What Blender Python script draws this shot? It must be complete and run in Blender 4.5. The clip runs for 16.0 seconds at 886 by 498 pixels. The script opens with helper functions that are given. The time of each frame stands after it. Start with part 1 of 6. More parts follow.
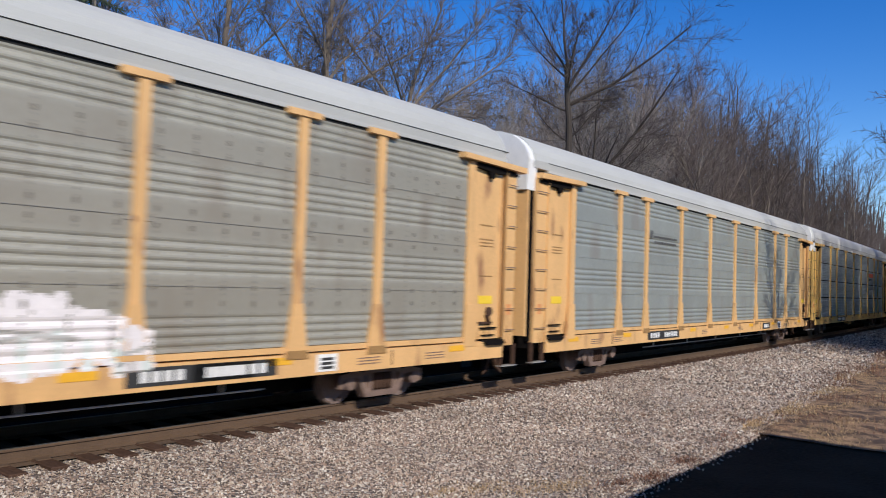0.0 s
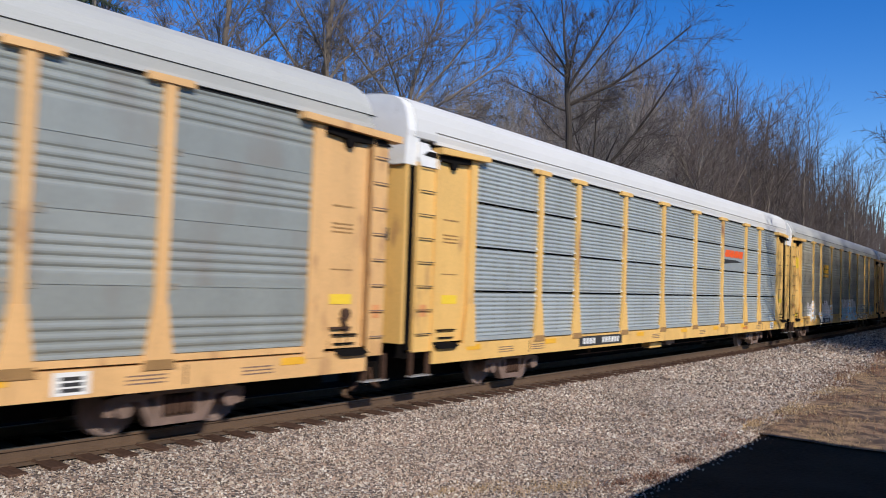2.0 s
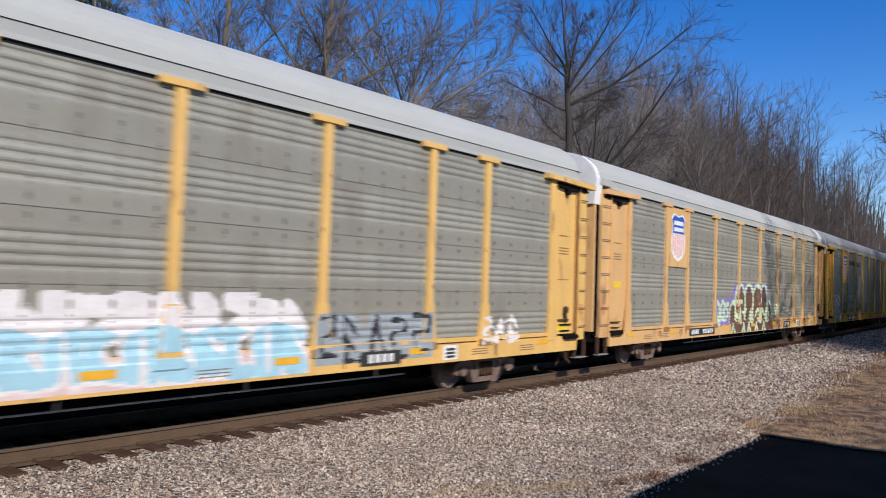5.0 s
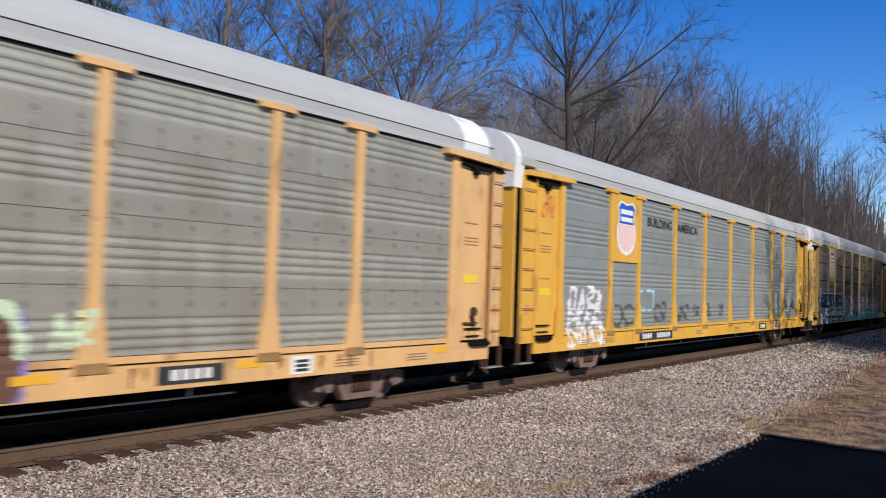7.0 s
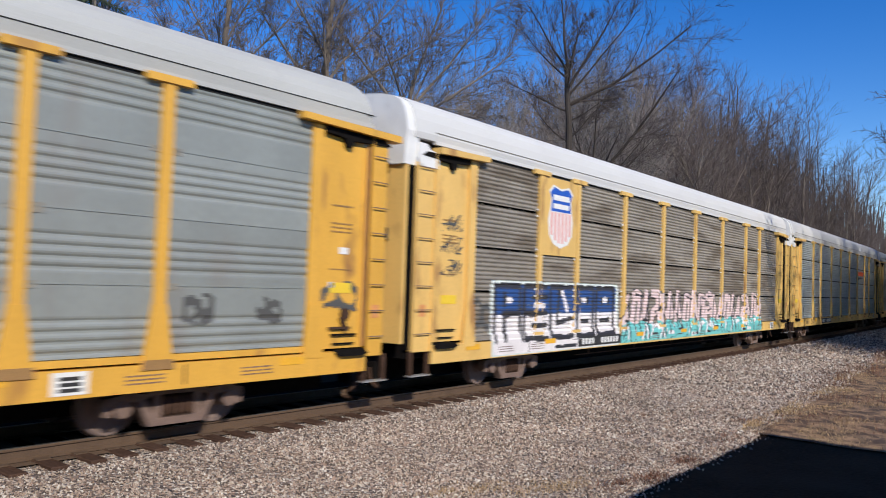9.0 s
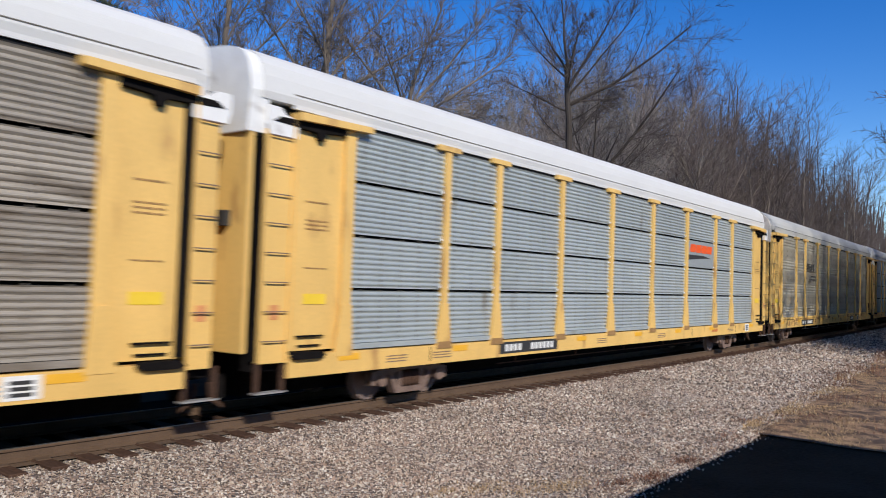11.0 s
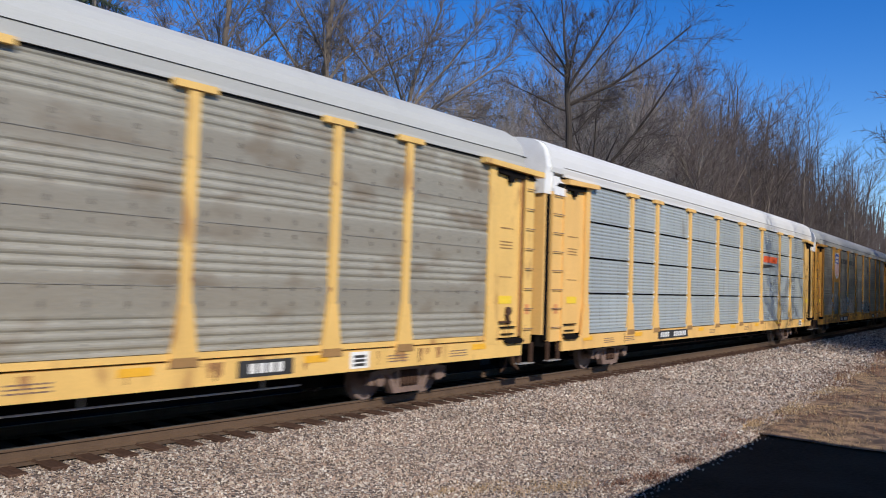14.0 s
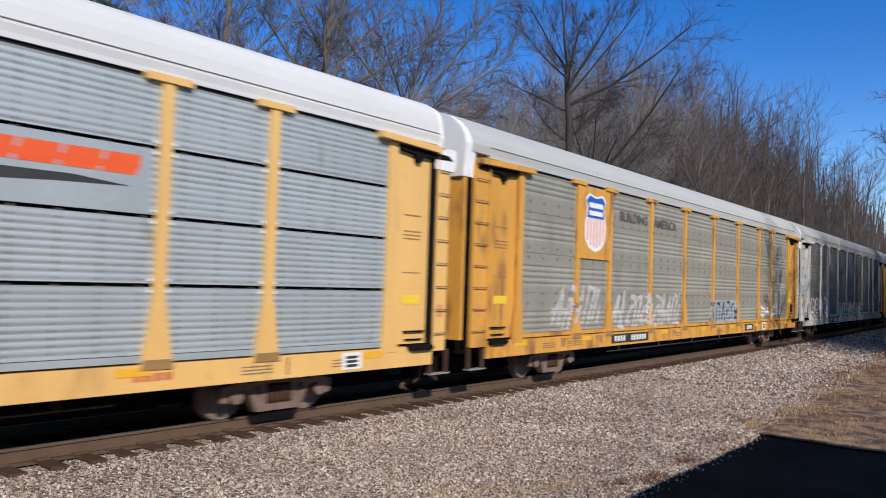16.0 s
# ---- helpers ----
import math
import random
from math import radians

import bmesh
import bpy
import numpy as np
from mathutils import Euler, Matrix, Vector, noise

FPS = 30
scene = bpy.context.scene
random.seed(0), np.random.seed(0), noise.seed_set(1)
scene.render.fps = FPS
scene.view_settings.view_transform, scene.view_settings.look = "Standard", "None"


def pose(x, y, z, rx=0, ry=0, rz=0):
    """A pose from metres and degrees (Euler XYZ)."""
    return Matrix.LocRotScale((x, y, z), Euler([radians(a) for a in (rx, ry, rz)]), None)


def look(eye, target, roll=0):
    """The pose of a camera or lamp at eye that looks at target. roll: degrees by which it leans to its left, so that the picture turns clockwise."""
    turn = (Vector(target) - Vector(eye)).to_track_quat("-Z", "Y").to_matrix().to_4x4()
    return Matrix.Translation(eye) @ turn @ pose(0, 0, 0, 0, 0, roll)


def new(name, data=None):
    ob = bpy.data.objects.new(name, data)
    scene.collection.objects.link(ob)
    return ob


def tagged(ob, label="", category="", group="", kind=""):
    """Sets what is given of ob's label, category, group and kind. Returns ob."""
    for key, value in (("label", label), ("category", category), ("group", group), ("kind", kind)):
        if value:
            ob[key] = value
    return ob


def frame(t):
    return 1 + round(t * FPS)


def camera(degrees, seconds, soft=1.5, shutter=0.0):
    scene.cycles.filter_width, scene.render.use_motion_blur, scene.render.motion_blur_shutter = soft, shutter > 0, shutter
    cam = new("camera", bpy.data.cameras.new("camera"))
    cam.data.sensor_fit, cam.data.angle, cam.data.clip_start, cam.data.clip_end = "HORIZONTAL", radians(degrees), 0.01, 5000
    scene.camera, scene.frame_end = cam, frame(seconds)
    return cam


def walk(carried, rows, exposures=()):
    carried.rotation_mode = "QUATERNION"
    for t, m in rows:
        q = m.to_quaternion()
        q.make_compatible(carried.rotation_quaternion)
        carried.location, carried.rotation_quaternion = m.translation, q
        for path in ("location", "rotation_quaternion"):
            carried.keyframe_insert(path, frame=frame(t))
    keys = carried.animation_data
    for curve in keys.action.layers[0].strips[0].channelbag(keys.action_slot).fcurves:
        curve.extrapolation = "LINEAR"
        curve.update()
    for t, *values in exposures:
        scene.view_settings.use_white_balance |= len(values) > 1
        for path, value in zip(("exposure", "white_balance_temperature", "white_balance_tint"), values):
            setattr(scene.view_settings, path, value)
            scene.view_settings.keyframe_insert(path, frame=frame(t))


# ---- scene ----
# The camera stands still on a bank beside a single railway track.
# x runs along the track, y away from the camera, z up; z = 0 is the top of the rails.
EYE = (0.0, 0.0, 2.374)
YAW, PITCH, ROLL = 39.03, 2.41, 1.92
cam = camera(59.8, 16.0, soft=1.0, shutter=0.26)
AIM = (math.cos(radians(YAW)) * math.cos(radians(PITCH)), math.sin(radians(YAW)) * math.cos(radians(PITCH)), EYE[2] + math.sin(radians(PITCH)))
STAND = look(EYE, AIM, ROLL)
walk(cam, [(0.0, STAND), (16.0, STAND)], exposures=[(0.0, 0.0), (16.0, 0.0)])

# ---- light ----
SUN_AZ, SUN_EL = -118.0, 34.0   # azimuth from +x, anticlockwise
sun = new("sun", bpy.data.lights.new("sun", "SUN"))
sun.data.energy, sun.data.angle, sun.data.color = 4.7, radians(0.5), (1.0, 0.925, 0.82)
sd = (math.cos(radians(SUN_AZ)) * math.cos(radians(SUN_EL)), math.sin(radians(SUN_AZ)) * math.cos(radians(SUN_EL)), math.sin(radians(SUN_EL)))
sun.matrix_basis = look((sd[0] * 60, sd[1] * 60, sd[2] * 60), (0, 0, 0))
world = bpy.data.worlds.new("sky")
scene.world = world
world.use_nodes = True
wt = world.node_tree
sky = wt.nodes.new("ShaderNodeTexSky")
sky.sky_type, sky.sun_disc = "NISHITA", False
sky.sun_elevation, sky.sun_rotation = radians(SUN_EL), radians(90.0 - SUN_AZ)
sky.air_density, sky.dust_density, sky.ozone_density, sky.altitude = 1.0, 0.0, 3.0, 300
wt.nodes["Background"].inputs["Strength"].default_value = 0.09
deep = wt.nodes.new("ShaderNodeHueSaturation")
deep.inputs["Hue"].default_value, deep.inputs["Saturation"].default_value, deep.inputs["Value"].default_value = 0.516, 1.41, 1.58
wt.links.new(sky.outputs[0], deep.inputs["Color"])
wt.links.new(deep.outputs[0], wt.nodes["Background"].inputs["Color"])


# ---- materials ----
def material(name, color, rough=0.6, metal=0.0, vary=0.12, scale=6.0, fine=60.0, bump=0.15, spots=None, stretch=(1, 1, 1), spot_scale=2.5, spot_at=0.62, island=0.0, tone=0.0, spec=0.5, band=None):
    """A painted or natural surface: two scales of variation, an optional second colour in patches, fine relief."""
    m = bpy.data.materials.new(name)
    m.use_nodes = True
    t = m.node_tree
    b = t.nodes["Principled BSDF"]
    b.inputs["Roughness"].default_value, b.inputs["Metallic"].default_value = rough, metal
    b.inputs["Specular IOR Level"].default_value = spec
    co = t.nodes.new("ShaderNodeTexCoord")
    mp = t.nodes.new("ShaderNodeMapping")
    mp.inputs["Scale"].default_value = stretch
    t.links.new(co.outputs["Object"], mp.inputs[0])
    info, far, shift = t.nodes.new("ShaderNodeObjectInfo"), t.nodes.new("ShaderNodeMath"), t.nodes.new("ShaderNodeVectorMath")
    far.operation = "MULTIPLY"
    far.inputs[1].default_value = 53.0
    t.links.new(info.outputs["Random"], far.inputs[0])
    t.links.new(mp.outputs[0], shift.inputs[0]), t.links.new(far.outputs[0], shift.inputs[1])
    n1, n2 = t.nodes.new("ShaderNodeTexNoise"), t.nodes.new("ShaderNodeTexNoise")
    n1.inputs["Scale"].default_value, n1.inputs["Detail"].default_value = scale, 5
    n2.inputs["Scale"].default_value, n2.inputs["Detail"].default_value = fine, 3
    for n in (n1, n2):
        t.links.new(shift.outputs[0], n.inputs["Vector"])
    add = t.nodes.new("ShaderNodeMath")
    add.operation = "ADD"
    t.links.new(n1.outputs[0], add.inputs[0]), t.links.new(n2.outputs[0], add.inputs[1])
    rng = t.nodes.new("ShaderNodeMapRange")
    for k, v in enumerate((0.7, 1.3, 1.0 - vary, 1.0 + vary)):
        rng.inputs[k + 1].default_value = v
    t.links.new(add.outputs[0], rng.inputs[0])
    hsv = t.nodes.new("ShaderNodeHueSaturation")
    hsv.inputs["Color"].default_value = (*color, 1)
    value = rng.outputs[0]
    if island:
        geo = t.nodes.new("ShaderNodeNewGeometry")
        r2 = t.nodes.new("ShaderNodeMapRange")
        r2.inputs[3].default_value, r2.inputs[4].default_value = 1 - island, 1 + island
        t.links.new(geo.outputs["Random Per Island"], r2.inputs[0])
        mul = t.nodes.new("ShaderNodeMath")
        mul.operation = "MULTIPLY"
        t.links.new(value, mul.inputs[0]), t.links.new(r2.outputs[0], mul.inputs[1])
        value = mul.outputs[0]
    if tone:
        oi = t.nodes.new("ShaderNodeObjectInfo")
        r3 = t.nodes.new("ShaderNodeMapRange")
        r3.inputs[3].default_value, r3.inputs[4].default_value = 1 - tone, 1 + tone
        t.links.new(oi.outputs["Random"], r3.inputs[0])
        mu = t.nodes.new("ShaderNodeMath")
        mu.operation = "MULTIPLY"
        t.links.new(value, mu.inputs[0]), t.links.new(r3.outputs[0], mu.inputs[1])
        value = mu.outputs[0]
    t.links.new(value, hsv.inputs["Value"])
    out = hsv.outputs[0]
    if spots:
        n3 = t.nodes.new("ShaderNodeTexNoise")
        n3.inputs["Scale"].default_value, n3.inputs["Detail"].default_value = spot_scale, 7
        t.links.new(shift.outputs[0], n3.inputs["Vector"])
        ramp = t.nodes.new("ShaderNodeMapRange")
        ramp.inputs[1].default_value, ramp.inputs[2].default_value = spot_at - 0.06, spot_at + 0.08
        t.links.new(n3.outputs[0], ramp.inputs[0])
        mix = t.nodes.new("ShaderNodeMix")
        mix.data_type = "RGBA"
        t.links.new(ramp.outputs[0], mix.inputs[0])
        t.links.new(out, mix.inputs[6])
        mix.inputs[7].default_value = (*spots, 1)
        out = mix.outputs[2]
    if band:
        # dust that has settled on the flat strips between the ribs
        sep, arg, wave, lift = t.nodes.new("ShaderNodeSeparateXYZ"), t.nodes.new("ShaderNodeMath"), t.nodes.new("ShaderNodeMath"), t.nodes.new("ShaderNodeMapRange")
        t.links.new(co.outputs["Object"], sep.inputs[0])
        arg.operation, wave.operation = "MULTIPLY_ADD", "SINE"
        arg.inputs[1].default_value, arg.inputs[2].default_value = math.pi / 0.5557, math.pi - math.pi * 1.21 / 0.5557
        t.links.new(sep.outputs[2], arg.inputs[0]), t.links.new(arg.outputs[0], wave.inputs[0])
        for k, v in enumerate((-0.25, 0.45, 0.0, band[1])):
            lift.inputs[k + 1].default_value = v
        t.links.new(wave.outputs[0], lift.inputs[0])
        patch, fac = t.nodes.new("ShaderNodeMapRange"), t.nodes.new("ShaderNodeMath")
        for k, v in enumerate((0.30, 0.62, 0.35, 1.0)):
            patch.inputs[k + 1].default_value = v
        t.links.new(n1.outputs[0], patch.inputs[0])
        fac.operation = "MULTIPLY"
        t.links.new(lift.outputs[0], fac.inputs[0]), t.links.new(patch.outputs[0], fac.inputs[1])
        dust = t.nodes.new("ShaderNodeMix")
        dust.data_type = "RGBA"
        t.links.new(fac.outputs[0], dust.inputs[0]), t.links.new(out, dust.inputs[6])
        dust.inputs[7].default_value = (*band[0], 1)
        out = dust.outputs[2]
    t.links.new(out, b.inputs["Base Color"])
    if bump:
        bp = t.nodes.new("ShaderNodeBump")
        bp.inputs["Strength"].default_value, bp.inputs["Distance"].default_value = bump, 0.02
        t.links.new(n2.outputs[0], bp.inputs["Height"])
        t.links.new(bp.outputs[0], b.inputs["Normal"])
    return m


def stone_material(name, bed):
    """Crushed stone: white, pinkish and grey pieces. bed: cells in one sheet; else one tone for each loose piece."""
    m = bpy.data.materials.new(name)
    m.use_nodes = True
    t = m.node_tree
    b = t.nodes["Principled BSDF"]
    b.inputs["Roughness"].default_value = 0.88
    co = t.nodes.new("ShaderNodeTexCoord")
    ramp = t.nodes.new("ShaderNodeValToRGB")
    ramp.color_ramp.interpolation = "LINEAR"
    for pos, c in ((0.20, (0.130, 0.100, 0.083, 1)), (0.45, (0.315, 0.222, 0.165, 1)), (0.72, (0.405, 0.330, 0.260, 1)), (0.90, (0.51, 0.45, 0.37, 1))):
        e = ramp.color_ramp.elements.new(pos)
        e.color = c
    ramp.color_ramp.elements[0].color = (0.075, 0.058, 0.047, 1)
    ramp.color_ramp.elements[-1].color = (0.60, 0.55, 0.47, 1)
    big = t.nodes.new("ShaderNodeTexNoise")
    big.inputs["Scale"].default_value, big.inputs["Detail"].default_value = 0.7, 4
    t.links.new(co.outputs["Object"], big.inputs["Vector"])
    fine = t.nodes.new("ShaderNodeTexNoise")
    fine.inputs["Scale"].default_value = 60
    t.links.new(co.outputs["Object"], fine.inputs["Vector"])
    bp = t.nodes.new("ShaderNodeBump")
    if bed:
        vo = t.nodes.new("ShaderNodeTexVoronoi")
        vo.inputs["Scale"].default_value = 24
        t.links.new(co.outputs["Object"], vo.inputs["Vector"])
        sep = t.nodes.new("ShaderNodeSeparateColor")
        t.links.new(vo.outputs["Color"], sep.inputs[0])
        t.links.new(sep.outputs[0], ramp.inputs[0])
        bp.inputs["Strength"].default_value, bp.inputs["Distance"].default_value = 1.0, 0.05
        bp.invert = True
        t.links.new(vo.outputs["Distance"], bp.inputs["Height"])
    else:
        geo = t.nodes.new("ShaderNodeNewGeometry")
        t.links.new(geo.outputs["Random Per Island"], ramp.inputs[0])
        bp.inputs["Strength"].default_value, bp.inputs["Distance"].default_value = 0.3, 0.01
        t.links.new(fine.outputs[0], bp.inputs["Height"])
    t.links.new(bp.outputs[0], b.inputs["Normal"])
    rng = t.nodes.new("ShaderNodeMapRange")
    for k, v in enumerate((0.3, 0.7, 0.78, 1.12)):
        rng.inputs[k + 1].default_value = v
    t.links.new(big.outputs[0], rng.inputs[0])
    hsv = t.nodes.new("ShaderNodeHueSaturation")
    t.links.new(ramp.outputs[0], hsv.inputs["Color"])
    t.links.new(rng.outputs[0], hsv.inputs["Value"])
    t.links.new(hsv.outputs[0], b.inputs["Base Color"])
    return m


BALLAST = stone_material("ballast", True)
STONE = stone_material("crushed_stone", False)
# Stone under the train, with its shade put into a near-black colour.
SHADED_BED = material("shaded_ballast", (0.014, 0.011, 0.009), 0.95, vary=0.3, scale=3, fine=24, bump=0.6, spec=0.0)
FOULED = material("fouled_ballast", (0.105, 0.064, 0.038), 0.95, vary=0.35, scale=2, fine=26, bump=0.8)
STEEL_RAIL = material("rusty_rail", (0.100, 0.062, 0.038), 0.75, vary=0.2, scale=3)
RAIL_TOP = material("rail_head", (0.26, 0.24, 0.22), 0.45, 0.9, vary=0.1)
TIE = material("tie_wood", (0.072, 0.043, 0.031), 0.9, vary=0.3, scale=4, fine=40, stretch=(1, 0.2, 1), spec=0.03)
BARK = material("bark", (0.24, 0.205, 0.175), 0.95, vary=0.25, scale=3, fine=25)
BARK_MID = material("bark_mid", (0.17, 0.14, 0.115), 0.95, vary=0.25, scale=3, fine=25)
BARK_DARK = material("bark_dark", (0.042, 0.034, 0.029), 0.95, vary=0.25, scale=3, fine=25)
# Soil taken down to near black, to deepen the building's shadow on it.
EARTH = material("dry_ground_shaded", (0.034, 0.022, 0.013), 0.95, vary=0.3, scale=0.8, fine=14, bump=0.6, spots=(0.040, 0.028, 0.018), spot_scale=0.35, spot_at=0.56, spec=0.04)
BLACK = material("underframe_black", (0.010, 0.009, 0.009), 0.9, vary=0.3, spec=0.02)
TRUCK = material("truck_rust", (0.17, 0.115, 0.092), 0.8, vary=0.3, scale=5)
WHEEL = material("wheel_steel", (0.21, 0.155, 0.135), 0.6, 0.2, vary=0.2)
# Near black in place of the shade in the slots and the rack.
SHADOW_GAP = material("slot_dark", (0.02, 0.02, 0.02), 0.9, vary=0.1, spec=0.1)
WHITE_ROOF = material("roof_white", (0.575, 0.575, 0.56), 0.75, vary=0.05, scale=1.5, stretch=(0.3, 1, 1), bump=0.05)
GREY_ROOF = material("roof_grey", (0.41, 0.415, 0.395), 0.85, vary=0.08, scale=1.2, stretch=(0.3, 1, 1), bump=0.05)
END_WHITE = material("end_white", (0.74, 0.74, 0.72), 0.55, vary=0.08, scale=3, spots=(0.45, 0.42, 0.38), spot_at=0.68)
END_BEIGE = material("end_beige", (0.60, 0.55, 0.48), 0.6, vary=0.10, scale=3, spots=(0.42, 0.37, 0.31), spot_at=0.66)
YELLOW = {
    "pale": material("paint_pale_yellow", (0.71, 0.435, 0.135), 0.55, vary=0.13, scale=1.5, stretch=(1, 1, 0.35), spots=(0.33, 0.17, 0.08), spot_scale=2.2, spot_at=0.655),
    "peach": material("paint_peach_yellow", (0.66, 0.395, 0.165), 0.55, vary=0.13, scale=1.5, stretch=(1, 1, 0.35), spots=(0.33, 0.17, 0.08), spot_scale=2.2, spot_at=0.64),
    "gold": material("paint_gold_yellow", (0.68, 0.37, 0.055), 0.5, vary=0.12, scale=1.5, stretch=(1, 1, 0.35), spots=(0.33, 0.16, 0.05), spot_scale=2.2, spot_at=0.66),
    "lemon": material("paint_lemon_yellow", (0.71, 0.455, 0.14), 0.5, vary=0.12, scale=1.5, stretch=(1, 1, 0.35), spots=(0.38, 0.20, 0.07), spot_scale=2.2, spot_at=0.64),
    "rusty_gold": material("paint_rusty_gold", (0.61, 0.30, 0.05), 0.6, vary=0.16, scale=1.5, stretch=(1, 1, 0.35), spots=(0.27, 0.115, 0.04), spot_scale=2.0, spot_at=0.60),
    "apricot": material("paint_apricot_yellow", (0.71, 0.43, 0.14), 0.5, vary=0.10, scale=1.5, stretch=(1, 1, 0.35), spots=(0.44, 0.24, 0.09), spot_scale=2.2, spot_at=0.68),
}
TREAD = material("bare_metal", (0.36, 0.35, 0.33), 0.55, 0.4, vary=0.15)
ORANGE = material("reflector_orange", (0.76, 0.40, 0.03), 0.5, vary=0.1)
LABEL_YELLOW = material("label_yellow", (0.78, 0.54, 0.04), 0.5, vary=0.05)
MARK_BLACK = material("mark_black", (0.03, 0.03, 0.03), 0.6, vary=0.2)
MARK_WHITE = material("mark_white", (0.75, 0.75, 0.72), 0.6, vary=0.1)
MARK_RED = material("mark_red", (0.75, 0.10, 0.02), 0.5, vary=0.08)
MARK_BLUE = material("mark_blue", (0.02, 0.10, 0.46), 0.5, vary=0.08)
MARK_PINK = material("mark_faded_red", (0.74, 0.33, 0.29), 0.6, vary=0.1)
FADED_RED = material("mark_worn_red", (0.50, 0.15, 0.05), 0.6, vary=0.25)
LIGHT_GREY = material("label_grey", (0.26, 0.285, 0.29), 0.5, vary=0.1)
LABEL_FAINT = material("label_faint", (0.62, 0.27, 0.10), 0.6, vary=0.2)
DIRT = material("brown_dirt", (0.29, 0.165, 0.06), 0.8, vary=0.2, scale=4)
SPRAY = {n: material("spray_" + n, c, 0.55, vary=0.13, scale=3, fine=25, bump=0.05) for n, c in dict(
    white=(0.74, 0.70, 0.69), pink=(0.70, 0.55, 0.53), blue=(0.025, 0.075, 0.23), frost=(0.60, 0.66, 0.62), teal=(0.16, 0.52, 0.50), mint=(0.52, 0.63, 0.42), brown=(0.13, 0.065, 0.045),
    violet=(0.22, 0.18, 0.46), black=(0.03, 0.03, 0.035), sky=(0.35, 0.58, 0.68), grey=(0.30, 0.34, 0.36), green=(0.46, 0.55, 0.40), dark=(0.085, 0.085, 0.08), red=(0.55, 0.13, 0.03), chalk=(0.47, 0.455, 0.43), faint=(0.42, 0.41, 0.38)).items()}
PANEL = {
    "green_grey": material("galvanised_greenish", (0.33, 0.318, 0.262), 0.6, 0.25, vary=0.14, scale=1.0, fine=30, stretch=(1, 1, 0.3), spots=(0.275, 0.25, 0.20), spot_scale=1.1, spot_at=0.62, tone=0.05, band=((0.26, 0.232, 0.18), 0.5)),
    "grey": material("galvanised_grey", (0.295, 0.315, 0.29), 0.55, 0.3, vary=0.12, scale=1.0, fine=30, stretch=(1, 1, 0.3), spots=(0.27, 0.265, 0.235), spot_scale=1.1, spot_at=0.62, tone=0.05),
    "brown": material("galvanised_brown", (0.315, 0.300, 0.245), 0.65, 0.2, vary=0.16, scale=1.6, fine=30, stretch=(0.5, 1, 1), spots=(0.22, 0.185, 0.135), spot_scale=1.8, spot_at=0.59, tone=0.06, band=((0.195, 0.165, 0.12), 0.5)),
    "umber": material("weathered_umber", (0.30, 0.268, 0.22), 0.65, 0.2, vary=0.20, scale=1.6, fine=30, stretch=(0.25, 1, 1.6), spots=(0.17, 0.14, 0.105), spot_scale=1.8, spot_at=0.56, tone=0.10),
    "silver": material("galvanised_silver", (0.415, 0.455, 0.45), 0.5, 0.35, vary=0.10, scale=1.0, fine=30, stretch=(1, 1, 0.3), spots=(0.25, 0.235, 0.19), spot_scale=2.2, spot_at=0.70, tone=0.05),
    "slate": material("galvanised_slate", (0.17, 0.17, 0.165), 0.65, 0.2, vary=0.2, scale=1.0, fine=30, stretch=(1, 1, 0.3), spots=(0.27, 0.26, 0.25), spot_scale=1.2, spot_at=0.6, tone=0.1),
}


# ---- mesh helpers ----
def box(bm, x0, x1, y0, y1, z0, z1):
    v = [bm.verts.new((x, y, z)) for x in (x0, x1) for y in (y0, y1) for z in (z0, z1)]
    for q in ((0, 1, 3, 2), (4, 6, 7, 5), (0, 4, 5, 1), (2, 3, 7, 6), (0, 2, 6, 4), (1, 5, 7, 3)):
        bm.faces.new([v[i] for i in q])
    return v


def prism_x(bm, prof, x0, x1, caps=True):
    """A closed profile of (y, z) points drawn out along x."""
    a = [bm.verts.new((x0, y, z)) for y, z in prof]
    b = [bm.verts.new((x1, y, z)) for y, z in prof]
    n = len(prof)
    for i in range(n):
        bm.faces.new((a[i], a[(i + 1) % n], b[(i + 1) % n], b[i]))
    if caps:
        bm.faces.new(a[::-1]), bm.faces.new(b)


def prism_y(bm, prof, y0, y1):
    """A closed profile of (x, z) points drawn out along y."""
    a = [bm.verts.new((x, y0, z)) for x, z in prof]
    b = [bm.verts.new((x, y1, z)) for x, z in prof]
    n = len(prof)
    for i in range(n):
        bm.faces.new((a[i], b[i], b[(i + 1) % n], a[(i + 1) % n]))
    bm.faces.new(a), bm.faces.new(b[::-1])


def cyl_y(bm, x, z, r, y0, y1, n=20):
    prism_y(bm, [(x + r * math.cos(2 * math.pi * i / n), z + r * math.sin(2 * math.pi * i / n)) for i in range(n)], y0, y1)


def mesh_of(name, bm):
    bmesh.ops.recalc_face_normals(bm, faces=bm.faces)
    me = bpy.data.meshes.new(name)
    bm.to_mesh(me)
    bm.free()
    me.materials.append(None)
    return me


def place(name, me, mat, parent=None, m=None, label=""):
    """One mesh object with its own material, under a thing or a part."""
    ob = new(name, me)
    ob.material_slots[0].link = "OBJECT"
    ob.material_slots[0].material = mat
    if parent:
        ob.parent = parent
    if m is not None:
        ob.matrix_basis = m
    if label:
        tagged(ob, label)
    return ob


def part(name, bm, mat, parent, label=""):
    return place(name, mesh_of(name, bm), mat, parent, None, label)


# ---- track plan ----
DIST, BEND = 11.497, 0.0006


def on_track(s):
    """Centre of the track s metres along it, and its heading in radians."""
    return math.sin(BEND * s) / BEND, DIST + (1 - math.cos(BEND * s)) / BEND, BEND * s


